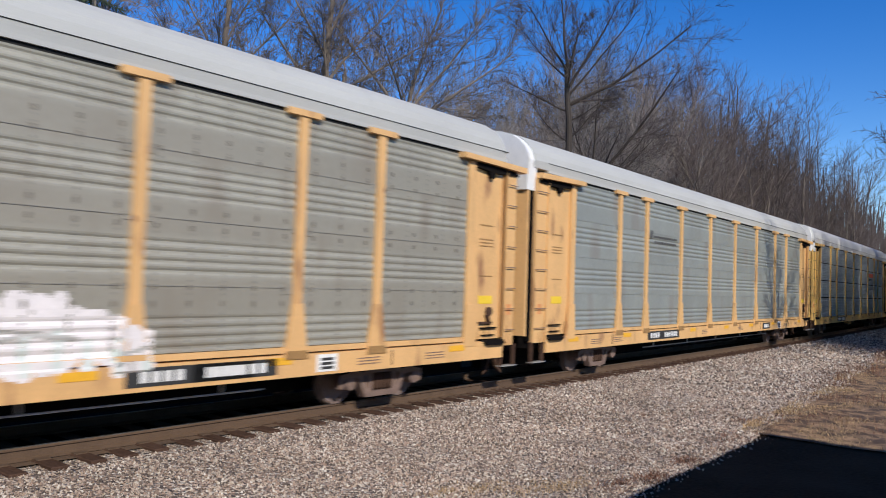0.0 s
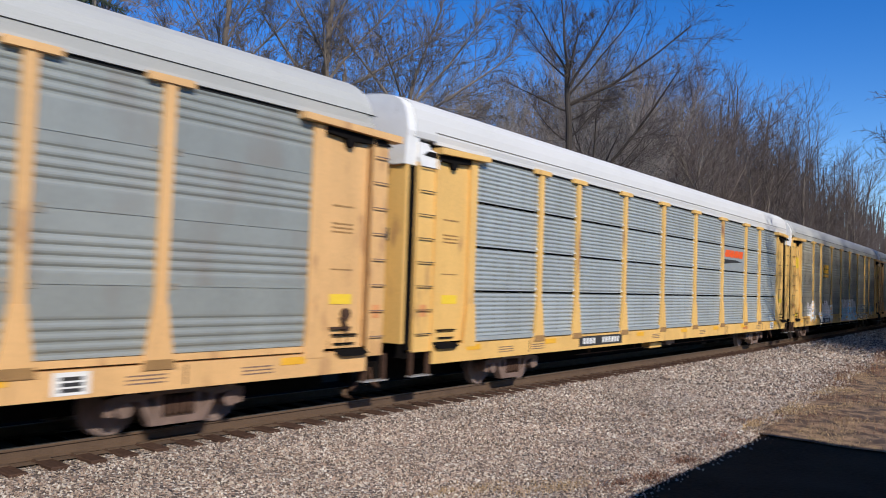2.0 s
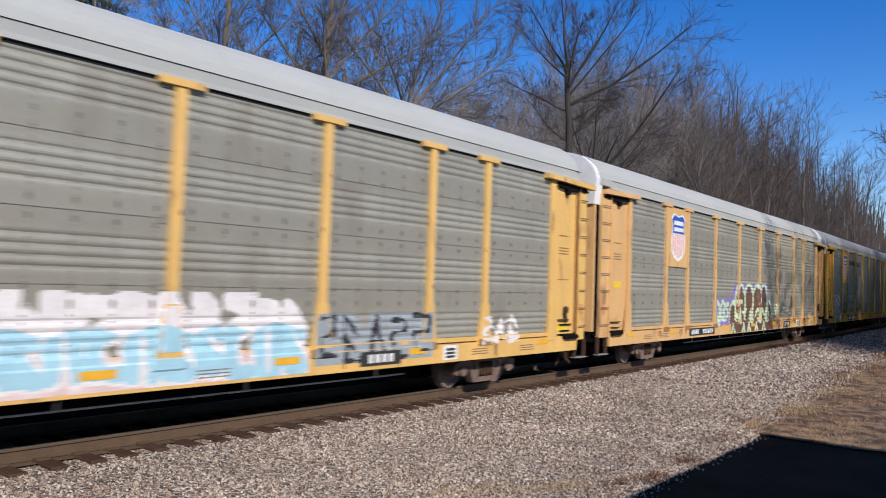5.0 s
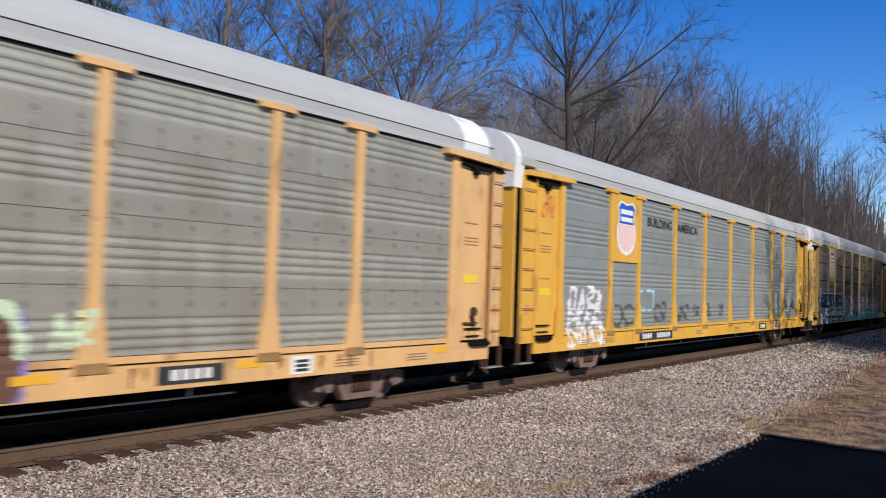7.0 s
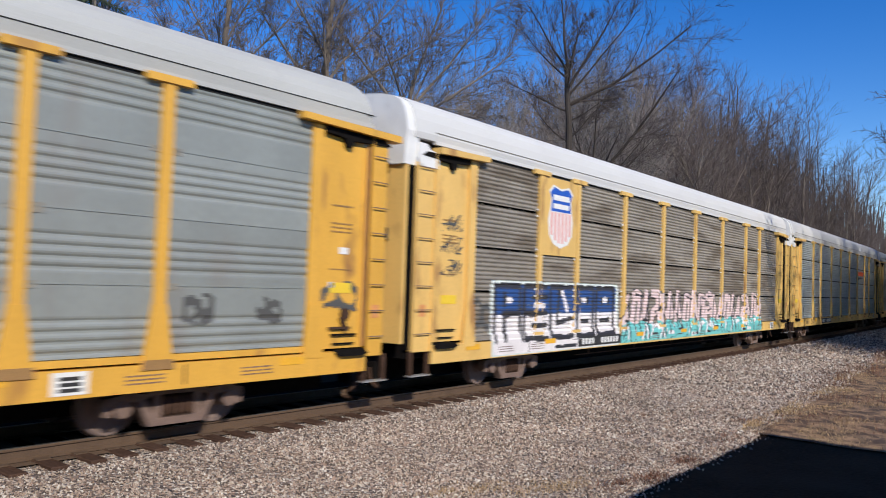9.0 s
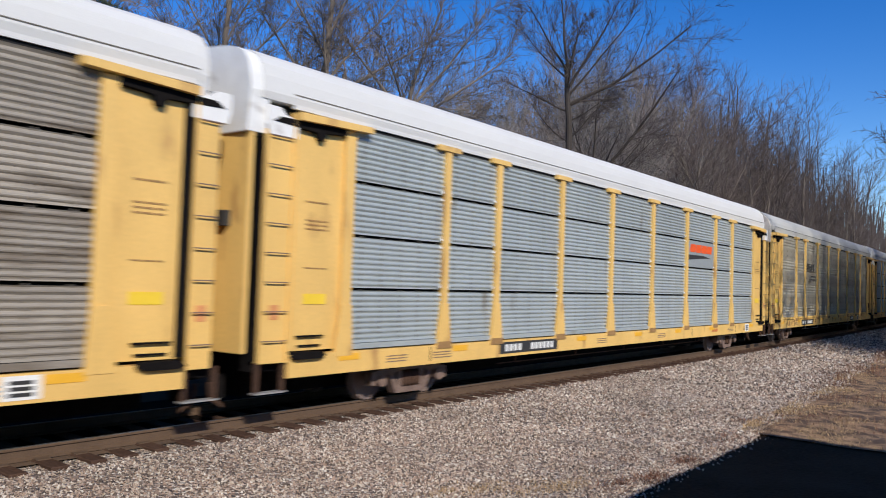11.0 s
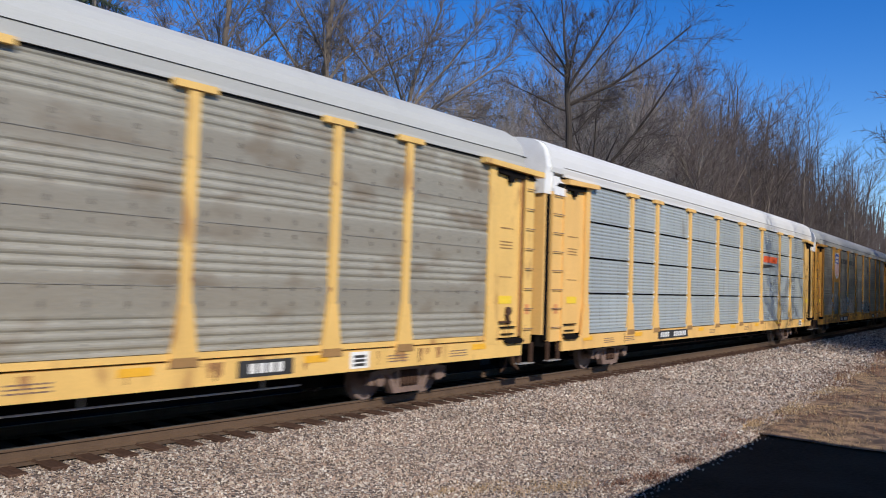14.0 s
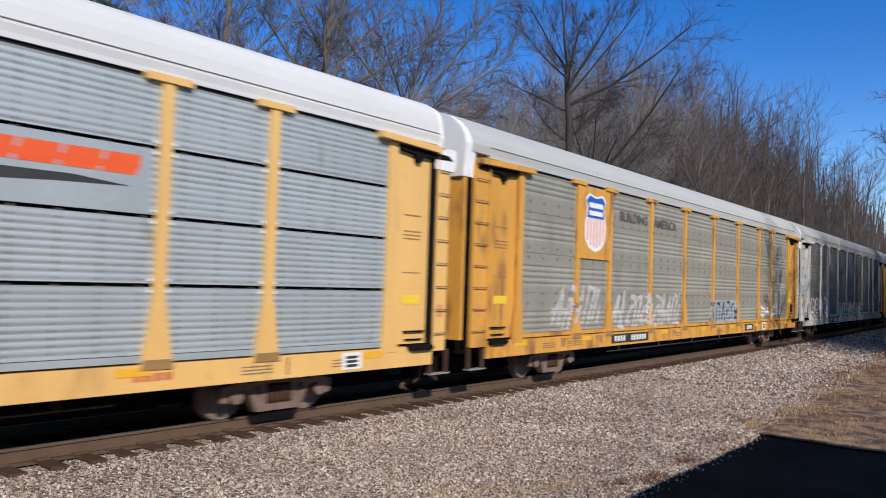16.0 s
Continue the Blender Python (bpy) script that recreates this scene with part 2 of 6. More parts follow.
def beside(s, off):
    x, y, a = on_track(s)
    return x + math.sin(a) * off, y - math.cos(a) * off


# ---- ground ----
def ground_height(off):
    """Height of the ground off metres from the track's centre line, towards the camera when positive."""
    a = abs(off)
    if a < 1.36:
        return -0.222
    return -0.222 - 0.278 * min(1.0, (a - 1.36) / 2.69)


def lumps(x, y, off):
    return (0.05 * noise.noise((x * 0.4, y * 0.4, 0)) + 0.02 * noise.noise((x * 1.7, y * 1.7, 3))) * min(1.0, max(0.0, (abs(off) - 1.6) / 1.5))


def surface(s, off):
    x, y = beside(s, off)
    return x, y, ground_height(off) + lumps(x, y, off)


def build_ground():
    bm = bmesh.new()
    xs = [-600, -200, -60, -20] + [i * 1.0 for i in range(-10, 110)] + [130, 160, 220, 299, 900, 2500]
    offs = [2500, 600, 120, 40, 20] + [12 - 0.5 * i for i in range(0, 49)] + [-16, -25, -60, -200, -800, -2500]
    grid = []
    for s in xs:
        row = []
        for o in offs:
            if abs(s) < 300:
                x, y, z = surface(s, o)
            else:
                x, y, z = s, DIST - o + BEND * 45000, ground_height(o)
            row.append(bm.verts.new((x, y, z)))
        grid.append(row)
    for i in range(len(xs) - 1):
        for j in range(len(offs) - 1):
            bm.faces.new((grid[i][j], grid[i + 1][j], grid[i + 1][j + 1], grid[i][j + 1]))
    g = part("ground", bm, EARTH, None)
    return tagged(g, "dry brown earth darkened for the shade, with straw-coloured winter grass", "ground", kind="structure")


def ballast_edge(x):
    """Distance from the track's centre at which the ballast thins out."""
    # before x = 15 it keeps to the building's shadow line
    return 6.86 - 0.050 * max(0.0, x - 15) + (0.10 if x < 15 else 0.40) * noise.noise((x * 0.25, 0, 7)) if x < 70 else 4.6


def build_ballast_bed():
    """The stone bed under the loose stones, 1 cm above the earth."""
    bm = bmesh.new()
    rows = []
    for s in [-60, -30] + list(range(-10, 111)) + [140, 200, 290]:
        top = max(3.2, ballast_edge(s))
        row = []
        for k in range(33):
            o = top + (-2.9 - top) * k / 32
            x, y, z = surface(s, o)
            row.append(bm.verts.new((x, y, z + 0.012)))
        rows.append(row)
    for a, b in zip(rows, rows[1:]):
        for k in range(32):
            bm.faces.new((a[k], b[k], b[k + 1], a[k + 1]))
    g = part("ballast_bed", bm, BALLAST, None)
    return tagged(g, "grey and pinkish crushed stone bed of the track", "ballast", kind="structure")


def build_stones():
    """Loose crushed stones, small bent octahedra, denser near the camera."""
    rng = np.random.default_rng(5)
    zones = [(1.5, 13, 1.40, 8.6, 720, 0.0195), (13, 22, 1.4, 8.6, 370, 0.025), (22, 36, 1.4, 7.5, 150, 0.036), (36, 66, 1.4, 6.5, 60, 0.050)]
    P, R = [], []
    for x0, x1, o0, o1, dens, r in zones:
        n = int((x1 - x0) * (o1 - o0) * dens)
        xs, os_ = rng.uniform(x0, x1, n), rng.uniform(o0, o1, n)
        keep = []
        for x, o in zip(xs, os_):
            over = o - ballast_edge(x)
            if over > 0 and rng.random() < min(1.0, 0.80 + over * 0.8):
                continue
            keep.append(surface(x, o))
        P.append(np.array(keep))
        R.append(np.full(len(keep), r) * rng.uniform(0.55, 1.5, len(keep)))
    n = 3200
    xs, os_ = rng.uniform(2, 40, n), rng.uniform(1.06, 1.45, n)
    P.append(np.array([(*beside(x, o), ground_height(o) - 0.006) for x, o in zip(xs, os_)]))
    R.append(rng.uniform(0.012, 0.026, n))
    P, R = np.concatenate(P), np.concatenate(R)
    n = len(P)
    base = np.array([(1, 0, 0), (-1, 0, 0), (0, 1, 0), (0, -1, 0), (0, 0, 1), (0, 0, -0.6)], float)
    V = base[None] * rng.uniform(0.6, 1.35, (n, 6, 1)) + rng.normal(0, 0.18, (n, 6, 3))
    a = rng.uniform(0, 6.283, n)
    c, s_ = np.cos(a), np.sin(a)
    tilt = rng.uniform(-0.7, 0.7, n)
    ct, st = np.cos(tilt), np.sin(tilt)
    x, y, z = V[..., 0], V[..., 1], V[..., 2] * 1.0
    y, z = y * ct[:, None] - z * st[:, None], y * st[:, None] + z * ct[:, None]
    x, y = x * c[:, None] - y * s_[:, None], x * s_[:, None] + y * c[:, None]
    V = np.stack([x, y, z], -1) * R[:, None, None] + P[:, None, :] + np.array([0, 0, 0.012])
    F = np.array([(0, 2, 4), (2, 1, 4), (1, 3, 4), (3, 0, 4), (2, 0, 5), (1, 2, 5), (3, 1, 5), (0, 3, 5)])
    F = (F[None] + 6 * np.arange(n)[:, None, None]).reshape(-1, 3)
    me = bpy.data.meshes.new("ballast_stones")
    me.from_pydata(V.reshape(-1, 3), [], F)
    me.materials.append(None)
    ob = place("ballast_stones", me, STONE)
    tagged(ob, "loose crushed stones, grey, white and pinkish", "gravel", kind="stuff")


def build_dry_grass():
    """Straw blades and red-brown weeds along the edge of the ballast."""
    rng = np.random.default_rng(9)
    V, F = [], []

    def blade(x, y, z, h, lean, a, w):
        dx, dy = math.cos(a), math.sin(a)
        k = len(V)
        V.extend([(x - dy * w, y + dx * w, z), (x + dy * w, y - dx * w, z), (x + dx * lean * 0.4 - dy * w * 0.7, y + dy * lean * 0.4 + dx * w * 0.7, z + h * 0.6),
                  (x + dx * lean * 0.4 + dy * w * 0.7, y + dy * lean * 0.4 - dx * w * 0.7, z + h * 0.6), (x + dx * lean, y + dy * lean, z + h)])
        F.extend([(k, k + 1, k + 3, k + 2), (k + 2, k + 3, k + 4)])

    for _ in range(60000):
        x = 16.2 + 45 * rng.random() ** 1.5
        o = ballast_edge(x) + rng.exponential(1.5) - 0.45
        if noise.noise((x * 0.42, o * 0.8, 2)) < 0.0 and rng.random() < 0.82:
            continue
        px, py, pz = surface(x, o)
        blade(px, py, pz, rng.uniform(0.015, 0.10), rng.uniform(0.03, 0.16), rng.uniform(0, 6.28), rng.uniform(0.003, 0.007))
    for cx, co, r, n in ((9.75, 5.95, 0.30, 500), (8.8, 5.25, 0.30, 420), (8.2, 5.0, 0.2, 200), (9.2, 5.7, 0.3, 220)):
        for _ in range(n):
            px, py, pz = surface(cx + rng.normal(0, r), co + rng.normal(0, r * 0.4))
            blade(px, py, pz + 0.012, rng.uniform(0.01, 0.05), rng.uniform(0.03, 0.12), rng.uniform(0, 6.28), rng.uniform(0.003, 0.006))
    me = bpy.data.meshes.new("dry_grass")
    me.from_pydata(V, [], F)
    me.materials.append(None)
    tagged(place("dry_grass", me, STRAW), "flattened straw-coloured dead grass beside the ballast", "grass", kind="stuff")
    V.clear(), F.clear()
    for cx, co, r, n in ((12.7, 6.60, 0.22, 420), (11.1, 6.70, 0.22, 420), (10.4, 6.45, 0.25, 200), (15.2, 6.5, 0.4, 260), (14.2, 6.7, 0.25, 60), (13.6, 6.1, 0.2, 60), (12.0, 5.9, 0.2, 60), (17.5, 6.1, 0.3, 160), (18.6, 5.0, 0.2, 70), (16.4, 4.2, 0.15, 50), (17.2, 7.0, 0.6, 420), (20, 6.9, 0.7, 600), (23, 6.4, 0.8, 700), (26, 6.0, 0.9, 900), (30, 5.6, 1.0, 900), (35, 5.2, 1.2, 900)):
        for _ in range(n):
            px, py, pz = surface(cx + rng.normal(0, r), co + rng.normal(0, r * 0.5))
            blade(px, py, pz + 0.01, rng.uniform(0.015, 0.07), rng.uniform(0.03, 0.14), rng.uniform(0, 6.28), rng.uniform(0.004, 0.009))
    for _ in range(9000):
        x = rng.uniform(17, 44)
        o = ballast_edge(x) + rng.uniform(-0.5, 4.5)
        if noise.noise((x * 0.35, o * 0.5, 11)) < 0.0:
            continue
        px, py, pz = surface(x, o)
        blade(px, py, pz + 0.01, rng.uniform(0.04, 0.06 + 0.36 * min(1.0, (x - 16) / 14)), rng.uniform(0.02, 0.16), rng.uniform(0, 6.28), rng.uniform(0.004, 0.008))
    me = bpy.data.meshes.new("dry_weeds")
    me.from_pydata(V, [], F)
    me.materials.append(None)
    tagged(place("dry_weeds", me, WEED), "small red-brown dead weeds in the gravel", "weeds", kind="stuff")


STRAW = material("dead_grass", (0.42, 0.29, 0.15), 0.9, vary=0.2, scale=2, bump=0, island=0.4)
WEED = material("dead_weed", (0.17, 0.085, 0.052), 0.9, vary=0.2, scale=2, bump=0, island=0.4)
build_ground()
build_ballast_bed()


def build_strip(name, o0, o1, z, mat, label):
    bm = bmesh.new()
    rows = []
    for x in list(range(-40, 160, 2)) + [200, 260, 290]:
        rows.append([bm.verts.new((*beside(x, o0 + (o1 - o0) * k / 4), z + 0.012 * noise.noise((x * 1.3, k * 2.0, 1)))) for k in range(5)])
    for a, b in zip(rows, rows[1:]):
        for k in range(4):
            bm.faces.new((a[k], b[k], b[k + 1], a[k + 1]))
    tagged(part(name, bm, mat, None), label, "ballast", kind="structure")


def build_grass_mat():
    """Matted dead grass on the far side of the shade, a thin uneven sheet."""
    bm = bmesh.new()
    rows = []
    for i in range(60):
        # begins where the building's shadow ends, so the darkened soil stays bare
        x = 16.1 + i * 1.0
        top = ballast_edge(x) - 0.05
        row = []
        for k in range(12):
            o = top + 0.55 * k
            px, py, pz = surface(x, o)
            row.append(bm.verts.new((px, py, pz + 0.030 + 0.008 * noise.noise((x * 0.9, o * 1.3, 5)))))
        rows.append(row)
    for a, b in zip(rows, rows[1:]):
        for k in range(11):
            bm.faces.new((a[k], b[k], b[k + 1], a[k + 1]))
    tagged(part("grass_mat", bm, THATCH, None), "matted straw-brown dead grass on bare soil", "grass", kind="structure")


THATCH = material("thatch", (0.25, 0.155, 0.085), 0.95, vary=0.7, scale=4.0, fine=30, bump=1.0, spots=(0.065, 0.038, 0.023), spot_scale=2.2, spot_at=0.50)
build_grass_mat()
build_strip("track_bed", -2.6, 0.70, -0.195, SHADED_BED, "stone under and behind the train, coloured black for the shade there")
build_strip("track_shoulder", 0.72, 1.05, -0.188, FOULED, "rust-stained brown stone beside the rail")


def build_track():
    track = new("railway_track")
    tagged(track, "single railway track with rusty rails on dark wooden ties", "railway track")
    prof = [(-0.075, -0.18), (0.075, -0.18), (0.075, -0.165), (0.012, -0.14), (0.012, -0.045), (0.036, -0.035), (0.036, -0.008), (0.03, -0.002), (-0.03, -0.002), (-0.036, -0.008), (-0.036, -0.035), (-0.012, -0.045), (-0.012, -0.14), (-0.075, -0.165)]
    head_prof = [(-0.029, -0.003), (0.029, -0.003), (0.027, 0.0), (-0.027, 0.0)]
    for off in (0.7535, -0.7535):
        rail = None
        for name, pr, mat in (("rail", prof, STEEL_RAIL), ("rail_head", head_prof, RAIL_TOP)):
            bm = bmesh.new()
            rings = []
            for s in list(range(-40, 160, 4)) + [200, 260, 290]:
                rings.append([bm.verts.new((*beside(s, off + o), z)) for o, z in pr])
            n = len(pr)
            for a, b in zip(rings, rings[1:]):
                for i in range(n):
                    bm.faces.new((a[i], a[(i + 1) % n], b[(i + 1) % n], b[i]))
            # far head is rust-coloured, so no sky glint shows in the train's shade
            ob = part(name, bm, mat if off > 0 else STEEL_RAIL, rail or track, "worn rail top" if rail else "brown rusty steel rail")
            rail = rail or ob
    rng = random.Random(3)

    def tie_mesh(bm):
        vs = box(bm, -0.115, 0.115, -1.40, 1.40, -0.17, 0.0)
        bmesh.ops.bevel(bm, geom=[e for e in bm.edges], offset=0.012, segments=1, affect="EDGES")
    me = cached("tie", tie_mesh)
    pl = cached("tie_plate", lambda bm: box(bm, -0.09, 0.09, -0.18, 0.18, 0.0, 0.012))
    s = -4.0
    while s < 92:
        x, y, a = on_track(s)
        tie = place("tie", me, TIE, track, pose(x, y + rng.uniform(-0.04, 0.04), -0.172 + rng.uniform(-0.008, 0.006), 0, 0, math.degrees(a) + rng.uniform(-1.5, 1.5)))
        if s < 40:
            place("tie_plate", pl, STEEL_RAIL, tie, pose(0, -0.7535, 0))
        s += 0.51 + rng.uniform(-0.03, 0.03)
    return track


# ---- the train ----
PITCH_CAR, TRUCKS = 28.5, 19.5
LEAD = 15.52


def travelled(t):
    return 16.505 * t - 0.0197 * t * t


HALF = PITCH_CAR / 2
PANEL_END = HALF - 2.355
POSTS = [-HALF + u for u in (5.086, 7.006, 9.904, 12.801, 15.699, 18.596, 21.494, 23.414)]
EDGES = [-PANEL_END] + POSTS + [PANEL_END]
SIDE = 1.50
MESHES = {}


def cached(key, make):
    if key not in MESHES:
        bm = bmesh.new()
        make(bm)
        MESHES[key] = mesh_of(key[0] if isinstance(key, tuple) else key, bm)
    return MESHES[key]


P_LOW, P_HIGH = 1.21, 5.10
TIERS = {"A": [(1.21, 2.18), (2.18, 3.15), (3.15, 4.13), (4.13, 5.10)], "B": [(1.21, 2.155), (2.208, 3.125), (3.178, 4.105), (4.158, 5.10)]}


def rib_depth(z, kind):
    """How far the sheet lies behind its outer face at height z."""
    if kind != "A":
        f = ((z - P_LOW) / 0.0975) % 1.0
        deep = 0.030 if kind == "B" else 0.0105 + 0.0035 * math.sin(z * 5.3) + 0.002 * math.sin(z * 13.7)
        return deep * (0.5 - 0.5 * math.cos(2 * math.pi * f)) ** 1.5
    seg = (P_HIGH - P_LOW) / 7
    k, f = int((z - P_LOW) / seg + 1e-6), ((z - P_LOW) / seg) % 1.0
    if k % 2:
        return 0.006
    return 0.006 + 0.025 * (0.5 - 0.5 * math.cos(2 * math.pi * f * 4)) ** 1.5 - 0.006 * math.sin(math.pi * f)


def make_panel(bm, w, z0, z1, kind):
    n = round((z1 - z0) / (0.0278 if kind == "A" else 0.0975 / 5))
    pts = [(rib_depth(z0 + (z1 - z0) * i / n, kind), z0 + (z1 - z0) * i / n) for i in range(n + 1)]
    a = [bm.verts.new((0, y, z)) for y, z in pts]
    b = [bm.verts.new((w, y, z)) for y, z in pts]
    for i in range(n):
        bm.faces.new((a[i], b[i], b[i + 1], a[i + 1]))
    box(bm, 0, w, 0.04, 0.05, z0, z1)


def make_rivets(bm, w):
    """Rows of small bolt heads and vent marks on the flat bands."""
    seg = (P_HIGH - P_LOW) / 7
    for k in (1, 3, 5):
        for zf in (0.28, 0.72):
            z = P_LOW + seg * (k + zf)
            m = max(2, round(w / 0.62))
            for i in range(m):
                x = w * (i + 0.5) / m
                box(bm, x - 0.026, x + 0.026, -0.003, 0.01, z - 0.036, z + 0.036)


def make_seam(bm, w):
    """Lap joints between the tiers of sheets."""
    for z in (2.18, 3.15, 4.13):
        box(bm, 0, w, -0.004, 0.02, z - 0.006, z + 0.004)


def make_stain(bm):
    """Brown smears beside the posts, at the lap joints."""
    r = random.Random(17)
    for p in POSTS:
        for z in (2.18, 3.15, 4.13):
            for sx in (-1, 1):
                if r.random() < 0.7:
                    a, b = p + sx * 0.09, p + sx * (0.16 + r.uniform(0, 0.14))
                    h = r.uniform(0.05, 0.11)
                    box(bm, min(a, b), max(a, b), -SIDE - 0.004, -SIDE + 0.01, z - h, z + h * 0.6)


def make_post_rust(bm, seed):
    """Small rust blooms on the edges of the posts, near the lap joints."""
    r = random.Random(seed + 70)
    for p in POSTS:
        for z in (2.18, 3.15, 4.13):
            if r.random() < 0.45:
                continue
            x, zz, sz = p + r.choice((-1, 1)) * 0.07, z + r.uniform(-0.12, 0.12), r.uniform(0.03, 0.065)
            v = [bm.verts.new((x + sz * 0.55 * r.uniform(0.7, 1.1) * math.cos(k * 1.047), -SIDE - 0.0565, zz + sz * r.uniform(0.7, 1.3) * math.sin(k * 1.047))) for k in range(6)]
            bm.faces.new(v)


def make_holes(bm, w):
    """Columns of small vent holes, drawn as thin dark flats."""
    m = max(2, round(w / 0.55))
    for i in range(m):
        x = w * (i + 0.5) / m
        z = P_LOW + 0.06
        while z < P_HIGH - 0.05:
            v = [bm.verts.new(c) for c in ((x - 0.018, -0.001, z), (x + 0.018, -0.001, z), (x + 0.018, -0.001, z + 0.03), (x - 0.018, -0.001, z + 0.03))]
            bm.faces.new(v)
            z += 0.0975


def make_post(bm):
    prism_y(bm, [(-0.092, 0.5), (0.092, 0.5), (0.092, 3.98), (-0.092, 3.98)], -0.035, 0.06)


def make_post_foot(bm):
    a = [(-0.255, -0.10), (0.255, -0.10), (0.22, 0.06), (0.105, 0.82), (-0.105, 0.82), (-0.22, 0.06)]
    prism_y(bm, a, -0.055, 0.02)


def make_post_cap(bm):
    v = box(bm, -0.37, 0.37, -0.065, 0.05, -0.055, 0.05)


ROOF = {
    "A": [(-SIDE - 0.01, 5.22), (-SIDE - 0.03, 5.40), (-1.48, 5.57), (-1.38, 5.74), (-1.22, 5.90), (-1.0, 6.04), (-0.7, 6.14), (-0.36, 6.20), (0, 6.22)],
    "B": [(-SIDE - 0.01, 5.22), (-SIDE - 0.03, 5.34), (-1.49, 5.60), (-1.43, 5.80), (-1.31, 5.95), (-1.10, 6.06), (-0.8, 6.13), (-0.4, 6.17), (0, 6.18)],
}


def roof_profile(kind):
    half = ROOF[kind]
    return half + [(-y, z) for y, z in half[-2::-1]]


TAIL_SHORT = {"A": 0.85, "B": 0.62}


def make_roof(bm, kind):
    prism_x(bm, roof_profile(kind), -HALF + 0.25, HALF - 0.25 - TAIL_SHORT[kind])


def make_roof_seams(bm, kind):
    prof = [(y * 1.003, z + 0.007) for y, z in ROOF[kind]]
    n = 12
    for i in range(1, n):
        x = -HALF + 0.8 + (PITCH_CAR - 1.6) * i / n
        for (y0, z0), (y1, z1) in zip(prof, prof[1:]):
            v = [bm.verts.new(p) for p in ((x - 0.006, y0, z0), (x + 0.006, y0, z0), (x + 0.006, y1, z1), (x - 0.006, y1, z1))]
            bm.faces.new(v)


def make_roof_joint(bm):
    for s in (-1, 1):
        box(bm, -HALF + 0.9, HALF - 0.9, *sorted((s * 1.50, s * 1.535)), 5.385, 5.400)


def make_roof_rail(bm):
    """The long flat strip under the roof with a dark joint above it."""
    for s in (-1, 1):
        box(bm, -HALF + 0.9, HALF - 0.9, *sorted((s * 1.44, s * 1.515)), 5.16, 5.235)


def make_slot(bm):
    # solid bar in the slot under the roof, near black for its shade
    for s in (-1, 1):
        box(bm, -HALF + 1.0, HALF - 1.0, *sorted((s * 1.38, s * 1.475)), 5.09, 5.17)


def make_end_cap(bm, kind, x0, x1):
    """Bulkhead that closes the end of the roof; built for the end at x = 0, body towards +x."""
    pr = [(y * 0.985, z - 0.015) for y, z in roof_profile(kind)]
    prism_x(bm, [(-1.45, 4.66)] + pr + [(1.45, 4.66)], x0, x1)


def make_tail_patch(bm):
    """White repainted strip across the trailing end of the roof."""
    prism_x(bm, [(y * 1.004, z + 0.006) for y, z in roof_profile("A")], HALF - 2.0, HALF - 1.095)


def make_gusset(bm):
    """White plate over the ladder's top."""
    prism_y(bm, [(0.40, 4.66), (0.98, 4.66), (0.98, 4.96), (0.70, 5.02), (0.60, 5.12), (0.34, 5.12), (0.34, 4.82)], -1.55, -1.38)


def make_corner_slot(bm, inset):
    # solid black bar in place of the shade in the slot beside the door
    box(bm, inset - (0.04 if inset > 0.4 else 0.07), inset - 0.005, -1.44, -1.36, 1.0, 4.95)


def make_sill(bm):
    for s in (-1, 1):
        box(bm, -HALF + 0.95, HALF - 0.95, *sorted((s * 1.36, s * 1.56)), 0.70, 1.075)


def make_sill_strip(bm):
    for s in (-1, 1):
        box(bm, -HALF + 2.3, HALF - 2.3, *sorted((s * 1.40, s * 1.535)), 1.105, 1.20)


def make_deck(bm):
    box(bm, -HALF + 0.35, HALF - 0.35, -1.35, 1.35, 0.82, 1.13)
    box(bm, -HALF + 0.9, HALF - 0.9, -0.35, 0.35, 0.26, 0.82)
    for x in range(-6, 7):
        box(bm, x * 0.95 - 0.05, x * 0.95 + 0.05, -1.3, 1.3, 0.62, 0.82)


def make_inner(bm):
    """Solid box, near black for the shade inside the rack, seen only through slots."""
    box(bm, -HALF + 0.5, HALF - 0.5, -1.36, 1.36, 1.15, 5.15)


def make_coupler(bm):
    box(bm, -0.02, 0.55, -0.11, 0.11, 0.62, 0.86)
    box(bm, -0.25, 0.05, -0.17, 0.17, 0.60, 0.90)
    box(bm, 0.30, 0.42, -0.6, -0.3, 0.32, 0.72)


def make_sideframe(bm):
    """Cast side frame: arched top chord, tension bar below, two columns and the pedestal ends."""
    prism_y(bm, [(-1.14, 0.58), (-0.80, 0.64), (-0.52, 0.60), (-0.36, 0.70), (0.36, 0.70), (0.52, 0.60), (0.80, 0.64), (1.14, 0.58), (1.16, 0.46), (0.80, 0.53), (0.58, 0.49), (0.42, 0.58), (-0.42, 0.58), (-0.58, 0.49), (-0.80, 0.53), (-1.16, 0.46)], -1.20, -1.02)
    prism_y(bm, [(-0.66, 0.52), (-0.52, 0.54), (-0.36, 0.24), (0.36, 0.24), (0.52, 0.54), (0.66, 0.52), (0.46, 0.13), (-0.46, 0.13)], -1.195, -1.025)
    for s in (-1, 1):
        prism_y(bm, [(s * 0.27, 0.2), (s * 0.38, 0.2), (s * 0.40, 0.62), (s * 0.27, 0.62)], -1.19, -1.03)
        prism_y(bm, [(s * 1.02, 0.32), (s * 1.14, 0.34), (s * 1.16, 0.52), (s * 1.02, 0.54)], -1.19, -1.03)


